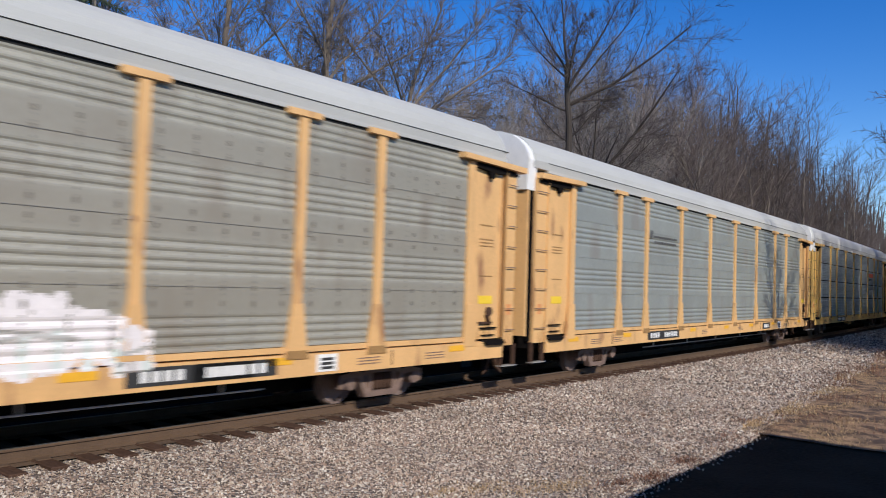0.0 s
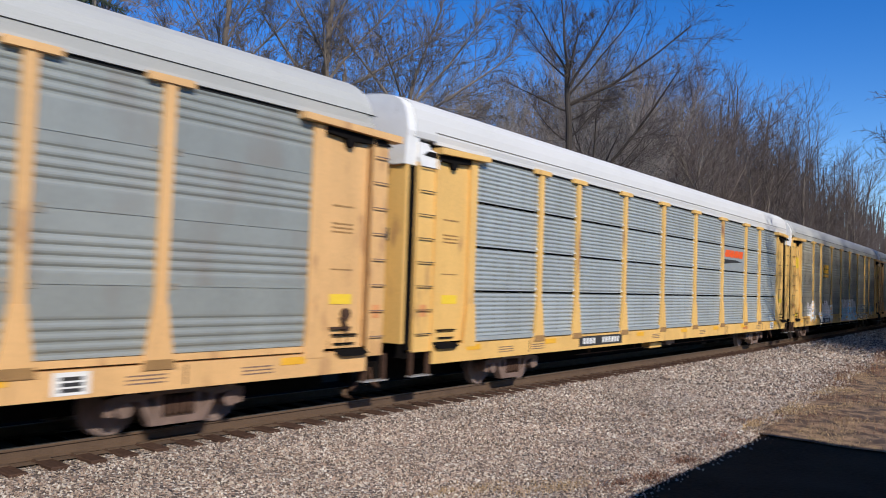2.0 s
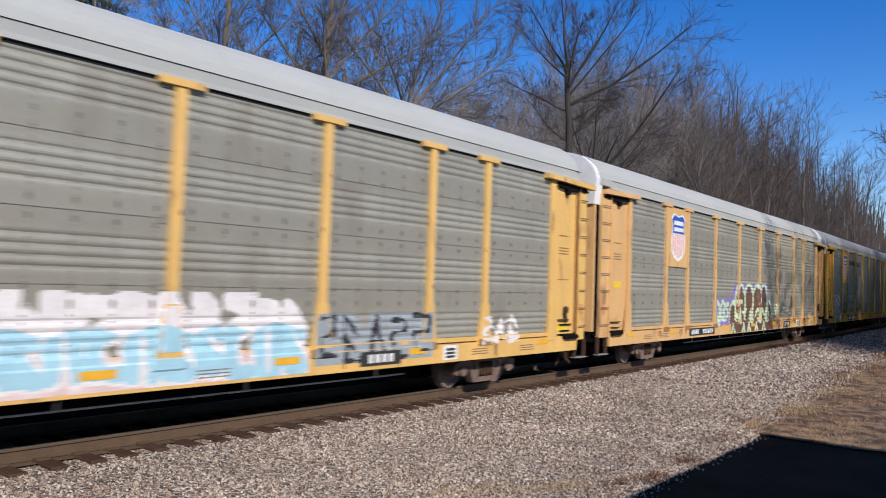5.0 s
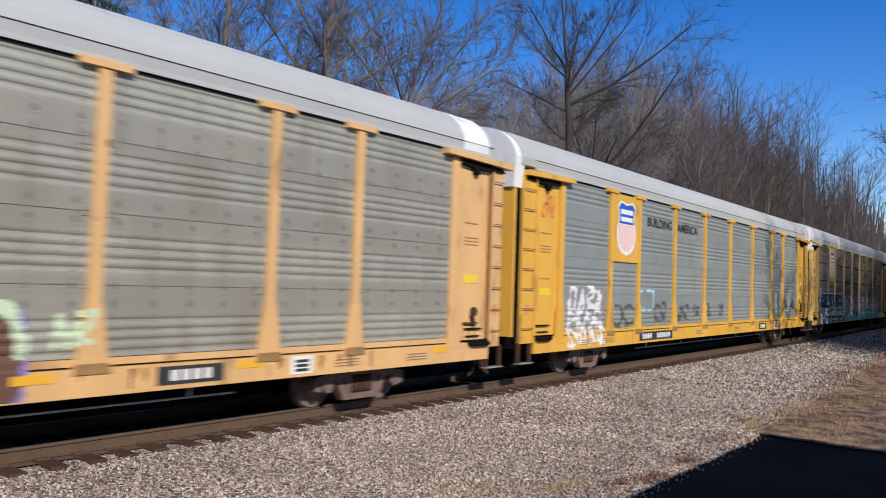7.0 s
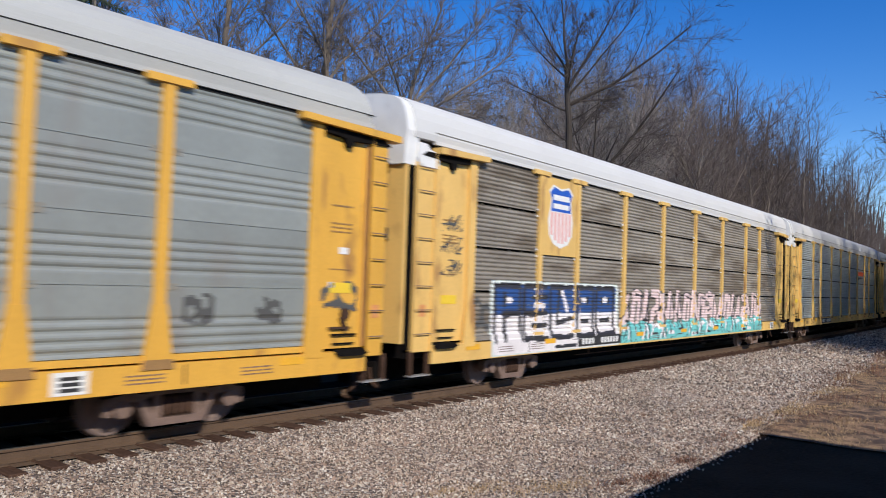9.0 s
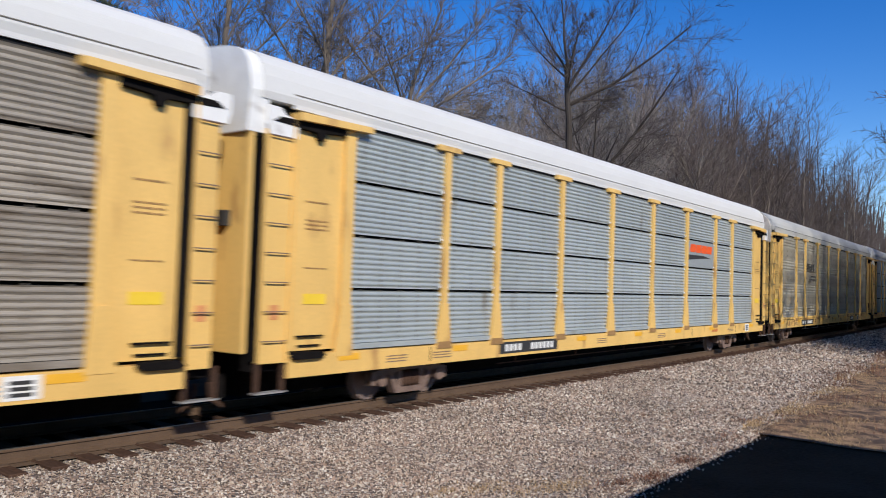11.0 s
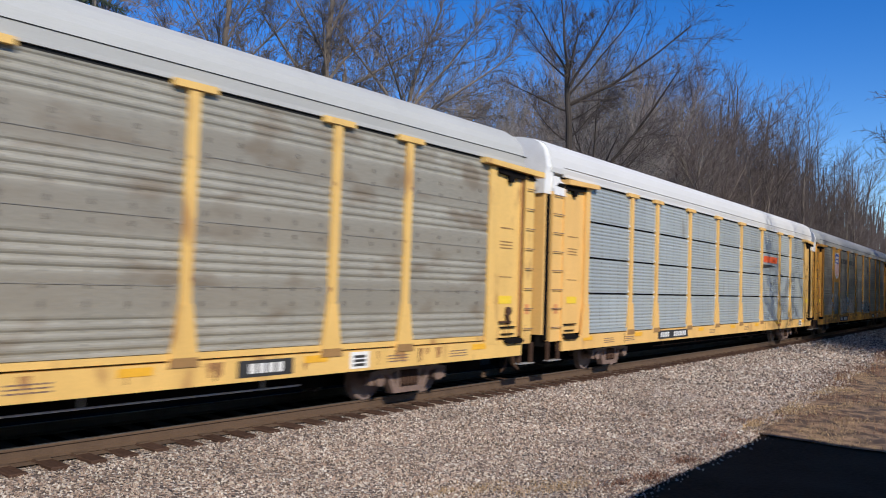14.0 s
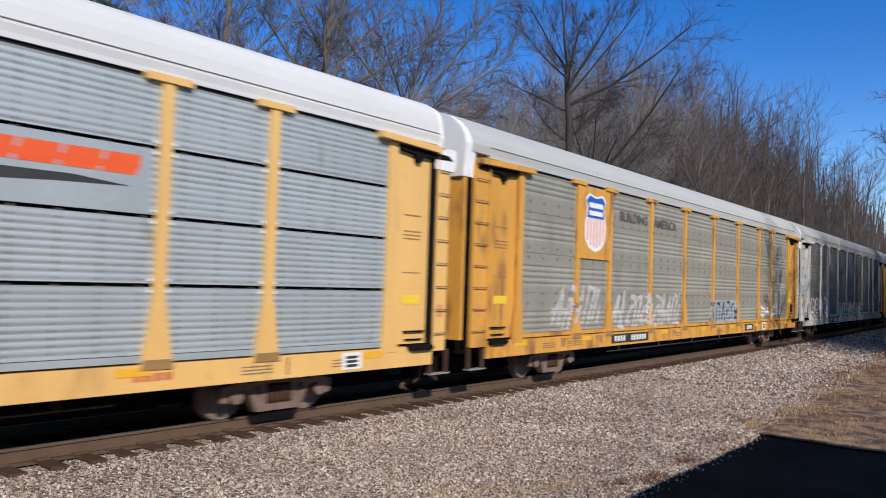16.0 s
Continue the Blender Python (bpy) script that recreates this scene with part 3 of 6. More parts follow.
def make_springs(bm):
    for i in range(5):
        x = -0.22 + i * 0.11
        cyl = 8
        prism_y(bm, [(x + 0.045 * math.cos(6.283 * k / cyl), 0.41 + 0.16 * math.sin(6.283 * k / cyl)) for k in range(cyl)], -1.215, -1.10)


def make_wheelset(bm):
    cyl_y(bm, 0, 0, 0.09, -1.0, 1.0, 12)
    for s in (-1, 1):
        n = 28
        ring = []
        for y, r in ((0.685, 0.445), (0.715, 0.445), (0.72, 0.42), (0.82, 0.415), (0.82, 0.36), (0.79, 0.33), (0.79, 0.16), (0.83, 0.12), (0.83, 0.0001)):
            ring.append([bm.verts.new((r * math.cos(6.283 * k / n), s * y, r * math.sin(6.283 * k / n))) for k in range(n)])
        for a, b in zip(ring, ring[1:]):
            for k in range(n):
                bm.faces.new((a[k], a[(k + 1) % n], b[(k + 1) % n], b[k]))


def make_bearing(bm):
    cyl_y(bm, 0, 0, 0.12, -1.24, -0.95, 14)


def make_step_leg(bm, x):
    """One leg of the stirrup step below the ladder."""
    box(bm, x - 0.03, x + 0.03, -1.50, -1.42, 0.50, 0.98)


def make_tread(bm):
    box(bm, 0.33, 0.95, -1.54, -1.38, 0.475, 0.50)


def make_recess(bm, w):
    """A dark bar in the upright gap between the trailing ladder and the end panel."""
    box(bm, 0.945, 0.945 + w, -1.50, -1.40, 1.15, 4.86)


def make_hose(bm):
    """Air hose that hangs from the coupler, with its metal end."""
    prism_y(bm, [(0.10, 0.60), (0.16, 0.60), (0.22, 0.36), (0.40, 0.22), (0.40, 0.16), (0.16, 0.30)], -0.62, -0.55)


def make_rung(bm):
    box(bm, -0.24, 0.24, -0.058, -0.044, -0.009, 0.009)
    for x in (-0.24, 0.226):
        box(bm, x, x + 0.014, -0.058, 0.0, -0.008, 0.008)


def make_header(bm, x0):
    """Beam along the top of the end bay."""
    prism_y(bm, [(x0, 4.97), (2.68, 5.03), (2.68, 5.14), (x0, 5.10)], -1.66, -1.40)


def make_mechanism(bm):
    """Dark door gear under the header."""
    prism_y(bm, [(0.45, 4.88), (0.6, 4.97), (2.1, 5.0), (2.1, 4.90), (1.62, 4.86), (1.58, 4.72), (1.44, 4.72), (1.40, 4.84)], -1.56, -1.42)


def make_end_panel(bm):
    box(bm, 0.98, 2.12, -1.46, 1.46, 1.13, 5.0)
    box(bm, 1.05, 1.07, -1.475, -1.45, 1.3, 4.6)


def make_corner_post(bm):
    prism_y(bm, [(2.12, 1.0), (2.36, 1.0), (2.36, 5.0), (2.12, 5.0)], -1.54, -1.40)
    prism_y(bm, [(1.98, 1.0), (2.42, 1.0), (2.362, 1.9), (2.118, 1.9)], -1.57, -1.50)


def make_ladder_post(bm, x0):
    box(bm, x0, 0.93, -1.52, -1.38, 0.96, 4.98)
    box(bm, 0.89, 0.93, -1.56, -1.40, 0.96, 4.98)


def make_door_leaf(bm, s, back):
    """One leaf of the end doors, bent outward towards the middle."""
    y0, y1 = s * 0.02, s * 1.44
    pr = [(0.06, y0), (0.06, s * 0.7), (0.12, y1), (0.20, y1), (0.14, s * 0.7), (0.14, y0)]
    a = [bm.verts.new((x + back, y, 1.13)) for x, y in pr]
    b = [bm.verts.new((x + back, y, 4.74)) for x, y in pr]
    for i in range(6):
        bm.faces.new((a[i], a[(i + 1) % 6], b[(i + 1) % 6], b[i]))
    bm.faces.new(a), bm.faces.new(b)


def make_door_box(bm):
    box(bm, -0.06, 0.06, -1.05, -0.85, 3.15, 3.40)


def make_brake_gear(bm):
    """Dark bumper low on the end bay, with two grab irons above it."""
    prism_y(bm, [(0.96, 1.04), (1.06, 1.0), (1.60, 1.0), (1.72, 1.05), (1.66, 1.11), (1.05, 1.12)], -1.64, -1.48)
    box(bm, 1.2, 1.7, -1.5, -1.44, 1.20, 1.225)
    box(bm, 1.15, 1.75, -1.52, -1.44, 1.36, 1.385)


def make_brake_lever(bm):
    """Hand-brake lever with its round chain case."""
    cyl_y(bm, 1.44, 1.74, 0.10, -1.53, -1.45, 10)
    prism_y(bm, [(1.40, 1.44), (1.47, 1.44), (1.56, 1.66), (1.50, 1.70)], -1.55, -1.45)
    box(bm, 1.32, 1.80, -1.52, -1.45, 1.47, 1.51)


def make_end_rust(bm):
    """Rust that runs down the foot of the end bay."""
    r = random.Random(61)
    for i in range(7):
        x, w, top = r.uniform(1.0, 2.1), r.uniform(0.015, 0.05), r.uniform(1.2, 1.6)
        v = [bm.verts.new(c) for c in ((x - w, -1.4625 - 0.0006 * (i % 3), 1.14), (x + w, -1.4625 - 0.0006 * (i % 3), 1.14), (x + w * 0.4, -1.4625 - 0.0006 * (i % 3), top), (x - w * 0.3, -1.4625 - 0.0006 * (i % 3), top))]
        bm.faces.new(v)
    for i in range(3):
        x, w, top = r.uniform(0.56, 0.88), r.uniform(0.015, 0.03), r.uniform(1.1, 1.6)
        v = [bm.verts.new(c) for c in ((x - w, -1.5225, 0.97), (x + w, -1.5225, 0.97), (x + w * 0.4, -1.5225, top), (x - w * 0.3, -1.5225, top))]
        bm.faces.new(v)


def bars(bm, x0, x1, z0, z1, rows, rng):
    """Rows of short plain bars in place of small writing, on the plane y = 0."""
    h = (z1 - z0) / rows
    for r in range(rows):
        x = x0
        while x < x1 - 0.02:
            w = min(rng.uniform(0.06, 0.22), x1 - x)
            z = z1 - (r + 0.75) * h
            box(bm, x, x + w * 0.85, -0.003, 0.003, z, z + h * 0.38)
            x += w


def flat(bm, pts, y=0.0, t=0.003):
    prism_y(bm, pts, y - t, y)


SHIELD = [(-0.46, 0.62), (-0.30, 0.80), (0.0, 0.72), (0.30, 0.80), (0.46, 0.62), (0.38, 0.42), (0.40, 0.22), (0.47, -0.15), (0.44, -0.55), (0.28, -0.80), (0.0, -0.92), (-0.28, -0.80), (-0.44, -0.55), (-0.47, -0.15), (-0.40, 0.22), (-0.38, 0.42)]


SHIELD = [(x * 1.22, z * 0.86 + 0.02) for x, z in SHIELD]


def clip_z(pts, lo, hi):
    """The polygon's part between two heights."""
    def half(ps, keep, at):
        out = []
        for (x0, z0), (x1, z1) in zip(ps, ps[1:] + ps[:1]):
            if keep(z0):
                out.append((x0, z0))
            if keep(z0) != keep(z1):
                f = (at - z0) / (z1 - z0)
                out.append((x0 + (x1 - x0) * f, at))
        return out
    return half(half(pts, lambda z: z <= hi, hi), lambda z: z >= lo, lo)


def add_shield(car, yel, x0, x1, faded):
    cx, cz = (x0 + x1) / 2, 4.14
    board = place("sign_board", cached("sign_board", lambda bm: box(bm, -0.86, 0.86, -0.03, 0.0, -1.02, 0.935)), yel, car, pose(cx, -SIDE - 0.012, cz), "yellow board with a blue, white and red shield")
    big = [(x * 1.10, z * 1.08) for x, z in SHIELD]
    place("shield_border", cached("shield_border", lambda bm: flat(bm, big, -0.03)), MARK_WHITE, board, None, "white shield")
    place("shield_top", cached("shield_top", lambda bm: flat(bm, clip_z(SHIELD, 0.10, 0.9), -0.033)), MARK_BLUE, board, None, "blue shield top")

    def lines(bm):
        box(bm, -0.41, 0.41, -0.040, -0.037, 0.38, 0.52)
        box(bm, -0.40, 0.40, -0.040, -0.037, 0.17, 0.30)
    place("shield_band", cached("shield_band", lines), MARK_WHITE, board, None, "white bars")["kind"] = "stuff"

    def stripes(bm):
        for i in range(6):
            x = (i - 2.5) * 0.185
            d = 0.71 - 0.20 * (abs(i - 2.5) / 2.5) ** 2
            box(bm, x - 0.046, x + 0.046, -0.036, -0.033, -d, 0.08)
    place("shield_striping", cached("shield_striping", stripes), MARK_PINK if faded else MARK_RED, board, None, "faded red stripes")["kind"] = "stuff"


def add_lettering(car, text, x, z, size, mat):
    cu = bpy.data.curves.new("lettering", "FONT")
    cu.body, cu.size, cu.extrude, cu.offset, cu.resolution_u = text, size, 0.002, 0.008, 3
    ob = new("lettering", cu)
    cu.materials.append(mat)
    ob.parent = car
    ob.matrix_basis = pose(x, -SIDE - 0.008, z, 90, 0, 0) @ Matrix.Diagonal((1.12, 1, 1, 1))
    tagged(ob, "black capital letters")


# ---- sprayed paint that follows ribs, posts and sill ----
def skin(x, z, kind):
    """How far outside the side plane the surface lies, at x along the car and height z."""
    if abs(x) > PANEL_END + 0.24 and z > 1.13:
        return -0.036
    if 0.99 < z < 1.16 and any(abs(x - p) < 0.265 for p in POSTS):
        return 0.086
    if z < 1.085:
        return 0.06
    if z < 1.205:
        return 0.035
    for p in POSTS:
        if z < 1.92 and abs(x - p) < 0.107 + (1.92 - z) * 0.160:
            return 0.084 if z < 1.17 else 0.075
        if abs(x - p) < 0.094:
            return 0.055
    return -rib_depth(z, kind)


def spray(car, kind, x0, x1, z0, z1, strokes, layers):
    """strokes: lines (xa, za, xb, zb) in metres from the lower left corner. layers: (colour, reach from the strokes, z below which it shows or None)."""
    step = 0.035
    xs = np.arange(x0, x1, step)
    zs = []
    z = z0
    while z < z1:
        zs.append(z)
        z += 0.030
    zs = np.array(zs)
    X, Z = np.meshgrid((xs + step / 2), (zs + 0.015), indexing="ij")

    def reach_of(lines, rough):
        D = np.full(X.shape, 9.0)
        for xa, za, xb, zb in lines:
            ax, az, bx, bz = x0 + xa, z0 + za, x0 + xb, z0 + zb
            dx, dz = bx - ax, bz - az
            t = np.clip(((X - ax) * dx + (Z - az) * dz) / max(1e-6, dx * dx + dz * dz), 0, 1)
            D = np.minimum(D, np.hypot(X - ax - t * dx, Z - az - t * dz))
        return D + rough * np.sin(X * 9 + Z * 5) * np.sin(Z * 11 - X * 3)
    D = reach_of(strokes, 0.035)
    Y = np.array([[-(SIDE + 0.004 + skin(x, z, kind)) for z in np.append(zs, z1)] for x in np.append(xs, x1)])
    used = np.zeros(X.shape, bool)
    parent = None
    for col, reach, cut, *own in layers:
        m = ((reach_of(own[0], 0.012) if own else D) < reach) & ~used
        if cut is not None:
            m &= Z < z0 + cut + 0.06 * np.sin(X * 6)
        used |= m
        V, F, idx = [], [], {}
        for i, j in zip(*np.nonzero(m)):
            q = []
            for a, b in ((i, j), (i + 1, j), (i + 1, j + 1), (i, j + 1)):
                if (a, b) not in idx:
                    idx[a, b] = len(V)
                    V.append((x0 + a * step, Y[a, b], z0 + b * 0.030))
                q.append(idx[a, b])
            ys = [V[k][1] for k in q]
            if max(ys) - min(ys) < 0.12:
                F.append(q)
        if not F:
            continue
        me = bpy.data.meshes.new("graffiti")
        me.from_pydata(V, [], F)
        me.materials.append(None)
        ob = place("graffiti" if parent is None else "paint_layer", me, SPRAY[col], parent or car, None, col.replace("sky", "pale blue").replace("dark", "faint black") + " spray paint")
        ob["kind"] = "stuff"
        parent = parent or ob


def arches(n, w, h, rng, lean=0.0):
    """n arch and bar shapes side by side, as strokes."""
    out, cw = [], w / n
    for i in range(n):
        a, b = i * cw + cw * 0.2, i * cw + cw * 0.78
        top, low = h * rng.uniform(0.78, 0.95), h * rng.uniform(0.05, 0.2)
        pick = rng.randrange(4)
        l = lean * h
        if pick == 0:
            out += [(a, low, a + l, top), (a + l, top, b + l, top * 0.95), (b + l, top * 0.95, b, low)]
        elif pick == 1:
            out += [(a, low, a + l, top), (a + l, top, b, h * 0.5), (a, h * 0.5, b, low), (a, low, b, low)]
        elif pick == 2:
            out += [(a, low, (a + b) / 2 + l, top), ((a + b) / 2 + l, top, b, low), (a, h * 0.4, b, h * 0.4)]
        else:
            out += [(a, low, b, low), (a, low, a + l, h * 0.55), (a + l, h * 0.55, b + l, h * 0.6), (b + l, h * 0.6, b + l, top), (b + l, top, a + l, top)]
    return out


def hump(a, b, low, top, n=7):
    """An upright arch from a to b as strokes: two legs and a round head."""
    r = (b - a) / 2
    pts = [(a, low)] + [(a + r - r * math.cos(math.pi * k / n), top - r + r * math.sin(math.pi * k / n)) for k in range(n + 1)] + [(b, low)]
    return [(*p, *q) for p, q in zip(pts, pts[1:])]


def dome(w, h, rng):
    """Upright strokes side by side under an uneven round outline."""
    n = max(3, round(w / 0.2))
    out = []
    for i in range(n):
        f = (i + 0.5) / n
        top = h * (0.55 + 0.36 * math.sin(math.pi * f)) * rng.uniform(0.88, 1.08)
        out.append((w * f, h * rng.uniform(0.06, 0.24), w * f + rng.uniform(-0.04, 0.04), top))
    return out


def bubble_letters(w, h):
    """Five swelling letters: pale outline, dark filling and pale wedges that rise from the foot."""
    line = hump(0.02 * w, 0.14 * w, 0.30 * h, 0.60 * h) + hump(0.13 * w, 0.34 * w, 0.26 * h, 0.97 * h) + hump(0.33 * w, 0.52 * w, 0.26 * h, 0.98 * h) + hump(0.51 * w, 0.71 * w, 0.26 * h, 0.96 * h) + hump(0.70 * w, 0.86 * w, 0.26 * h, 0.99 * h) + hump(0.85 * w, 0.985 * w, 0.30 * h, 0.60 * h)
    line += [(0.10 * w, 0.62 * h, 0.27 * w, 0.62 * h), (0.29 * w, 0.40 * h, 0.37 * w, 0.44 * h), (0.58 * w, 0.33 * h, 0.63 * w, 0.46 * h), (0.79 * w, 0.33 * h, 0.74 * w, 0.46 * h), (0.90 * w, 0.33 * h, 0.88 * w, 0.55 * h)]
    for c in (0.20, 0.47, 0.66, 0.84):
        line += [((c - 0.035) * w, 0.22 * h, c * w, 0.46 * h), ((c + 0.035) * w, 0.22 * h, c * w, 0.46 * h), (c * w, 0.20 * h, c * w, 0.40 * h)]
    for c in (0.06, 0.28, 0.40, 0.57, 0.75):
        line += [((c - 0.03) * w, 0.0, c * w, 0.16 * h), ((c + 0.03) * w, 0.0, c * w, 0.16 * h)]
    fill = [(0.05 * w, 0.10 * h, 0.95 * w, 0.10 * h), (0.06 * w, 0.42 * h, 0.95 * w, 0.42 * h), (0.20 * w, 0.68 * h, 0.80 * w, 0.68 * h), (0.05 * w, 0.26 * h, 0.95 * w, 0.26 * h)] + [(c * w, 0.4 * h, c * w, 0.82 * h) for c in (0.235, 0.425, 0.61, 0.78)]
    return line, fill


def block_letters(w, h):
    """Five broad letters in outline, their bars and the long foot line."""
    out = []
    for i, pick in enumerate("RELDO"):
        a, b = (0.03 + 0.19 * i) * w, (0.19 + 0.19 * i) * w
        low, mid, top = 0.20 * h, 0.55 * h, 0.93 * h
        out += [(a, low, a, top), (a, top, b, top)]
        if pick == "R":
            out += [(b, top, b, mid), (b, mid, a + 0.05 * w, mid), (b, mid, b + 0.01 * w, low), (a + 0.06 * w, mid, a + 0.06 * w, low), (a + 0.06 * w, 0.66 * h, a + 0.06 * w, 0.82 * h)]
        elif pick == "E":
            out += [(a + 0.06 * w, 0.78 * h, b, 0.78 * h), (a, mid, b, mid), (a + 0.06 * w, 0.38 * h, b, 0.38 * h), (a, low, b, low)]
        elif pick == "L":
            out += [(a + 0.07 * w, top, a + 0.05 * w, 0.40 * h), (a + 0.05 * w, 0.40 * h, b, 0.46 * h), (a, low, b, low)]
        else:
            out += [(b, top, b, low), (a, low, b, low), (a + 0.05 * w, 0.68 * h, a + 0.05 * w, 0.76 * h), (b - 0.05 * w, 0.68 * h, b - 0.05 * w, 0.76 * h), (a + 0.04 * w, 0.42 * h, b - 0.04 * w, 0.42 * h)]
    return out


def scribble(w, h, n, rng):
    """Loops and hooks that run along a line, as strokes."""
    out = []
    k = max(2, n // 4)
    for i in range(k):
        cx, cz = w * (i + 0.5) / k, h * rng.uniform(0.35, 0.65)
        rx, rz = min(w / k, h) * rng.uniform(0.35, 0.55), h * rng.uniform(0.22, 0.36)
        a0, turn = rng.uniform(0, 6.28), rng.uniform(3.6, 6.8)
        pts = [(cx + rx * math.cos(a0 + turn * t / 8), cz + rz * math.sin(a0 + turn * t / 8)) for t in range(9)]
        out += [(*p, *q) for p, q in zip(pts, pts[1:])]
        out.append((cx - rx * 0.6, h * rng.uniform(0.05, 0.3), cx + rx * 0.7, h * rng.uniform(0.05, 0.3)))
    return out


# ---- one autorack ----
def add_end(car, e, spec, yel, rng):
    """The yellow end bay at e = -1 (leading) or 1 (trailing)."""
    flip = Matrix.Translation((e * HALF, 0, 0)) @ Matrix.Diagonal((-e, 1, 1, 1))

    def put(name, make, mat, parent=car, label="", key=""):
        def mirrored(bm):
            make(bm)
            bmesh.ops.transform(bm, matrix=flip, verts=bm.verts)
        return place(name, cached((name, e, key), mirrored), mat, parent, None, label)
    put("end_panel", make_end_panel, yel)
    put("corner_post", make_corner_post, yel)
    inset = spec.get("inset", 0.37) if e < 0 else 0.34
    inner = inset if e < 0 else 0.50
    ladder = put("ladder", lambda bm: make_ladder_post(bm, inner), yel, key=inner)
    cap = END_BEIGE if spec.get("inset") and e < 0 else END_WHITE if (e < 0 and spec.get("lead_cap", "white") == "white") or (e > 0 and spec.get("tail_cap") == "white") else (WHITE_ROOF if spec["roof"] == "white" else GREY_ROOF)
    def cap_end(bm):
        make_end_cap(bm, spec["type"], inset - 0.36 if e < 0 else 0.10, inset + 0.03 if e < 0 else 0.27)
        if e > 0:
            bmesh.ops.translate(bm, verts=bm.verts, vec=(TAIL_SHORT[spec["type"]], 0, 0))
    put("end_cap", cap_end, cap, key=(spec["type"], inset))
    if spec["type"] == "B":
        put("gusset", make_gusset, END_WHITE, label="white corner plate")
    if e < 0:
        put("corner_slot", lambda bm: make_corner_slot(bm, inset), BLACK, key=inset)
    put("header", lambda bm: make_header(bm, 0.94 if spec["type"] == "B" else inset + 0.02 if e < 0 else 0.26), yel, key=(inset, spec["type"]))
    put("door_gear", make_mechanism, BLACK, label="black door gear")
    for side in (-1, 1):
        door = put("end_door", lambda bm: make_door_leaf(bm, side, inset - 0.40 if e < 0 else 0.42), yel, key=(side, inset))
        if side < 0 and e < 0:
            put("door_box", make_door_box, MARK_BLACK, door, "small black box")
    put("brake_bracket", make_brake_gear, BLACK)
    if spec["type"] == "A":
        if e > 0:
            put("brake_lever", make_brake_lever, TIE, label="dark hand-brake lever")
        if spec.get("rusty") or spec["yellow"] == "peach":
            put("rust_streak", make_end_rust, RUST_RUN)["kind"] = "stuff"
    step = put("step", make_tread, TREAD, label="bare grey metal tread")
    for x in (0.38, 0.90):
        put("step_leg", lambda bm: make_step_leg(bm, x), TIE, step, "rusty brown leg", key=x)
    put("air_hose", make_hose, TIE)
    if e > 0:
        # on B cars black stands for shade in the gap; on A cars rust
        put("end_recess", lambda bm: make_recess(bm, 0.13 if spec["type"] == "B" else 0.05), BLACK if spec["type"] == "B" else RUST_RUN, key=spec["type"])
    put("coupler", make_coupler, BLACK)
    for k in range(8):
        place("rung", cached("rung", make_rung), MARK_BLACK if spec["yellow"] == "pale" else TRUCK, ladder, pose(e * (HALF - (inner + 0.90) / 2), -1.525, 1.32 + k * 0.475) @ Matrix.Diagonal(((0.90 - inner) / 0.56, 1, 1, 1)))

    def writing(bm):
        r = random.Random(31 + e)
        for z0, z1, rows in ((3.62, 3.70, 1), (3.16, 3.38, 3), (2.50, 2.56, 1)):
            bars(bm, e * HALF - e * 1.55 - 0.26, e * HALF - e * 1.55 + 0.26, z0, z1, rows, r)
    place("small_writing", cached(("small_writing", e), writing), DIRT, car, pose(0, -1.465, 0), "rows of small dark marks")["kind"] = "stuff"
    lx = e * (HALF - 1.55)
    place("label_plate", cached("label_plate", lambda bm: box(bm, -0.26, 0.26, -0.006, 0, -0.09, 0.09)), LABEL_YELLOW, car, pose(lx, -1.463, spec.get("label_z", 2.0)), "bright yellow label")
    if e > 0 and spec.get("white_labels"):
        place("label_plate", cached("small_label", lambda bm: box(bm, -0.11, 0.11, -0.006, 0, -0.06, 0.06)), MARK_WHITE, car, pose(lx + 0.05, -1.463, 2.86), "small white label")
        place("label_plate", cached("tiny_label", lambda bm: box(bm, -0.07, 0.07, -0.006, 0, -0.05, 0.05)), MARK_WHITE, car, pose(lx - 0.22, -1.463, 2.25), "small white label")
    place("label_plate", cached("ladder_label", lambda bm: box(bm, -0.09, 0.09, -0.006, 0, -0.12, 0.12)), LABEL_FAINT, car, pose(e * (HALF - (inner + 0.90) / 2), -1.522, 1.78), "faded orange warning label")
    if spec.get("big_label") and e < 0:
        place("label_plate", cached("big_label", lambda bm: box(bm, -0.42, 0.42, -0.006, 0, -0.27, 0.27)), LABEL_YELLOW, car, pose(lx - 0.05, -1.463, 3.9), "large yellow notice")
    # truck
    tr = new("truck")
    tr.parent = car
    tr.matrix_basis = pose(e * TRUCKS / 2, 0, 0)
    for rot in (0, 180):
        place("side_frame", cached("side_frame", make_sideframe), TRUCK, tr, pose(0, 0, 0, 0, 0, rot))
        place("spring_pack", cached("spring_pack", make_springs), TIE, tr, pose(0, 0, 0, 0, 0, rot))["kind"] = "stuff"
    place("bolster", cached("bolster", lambda bm: box(bm, -0.2, 0.2, -1.0, 1.0, 0.42, 0.66)), BLACK, tr)
    for ax in (-0.88, 0.88):
        w = place("wheelset", cached("wheelset", make_wheelset), WHEEL, tr, pose(ax, 0, 0.42))
        place("bearing", cached("bearing", make_bearing), TRUCK, tr, pose(ax, 0, 0.42))
        WHEELS.append((car, w, ax))


WHEELS = []
RUST_RUN = material("rust_run", (0.36, 0.185, 0.065), 0.8, vary=0.25, scale=7, fine=40)


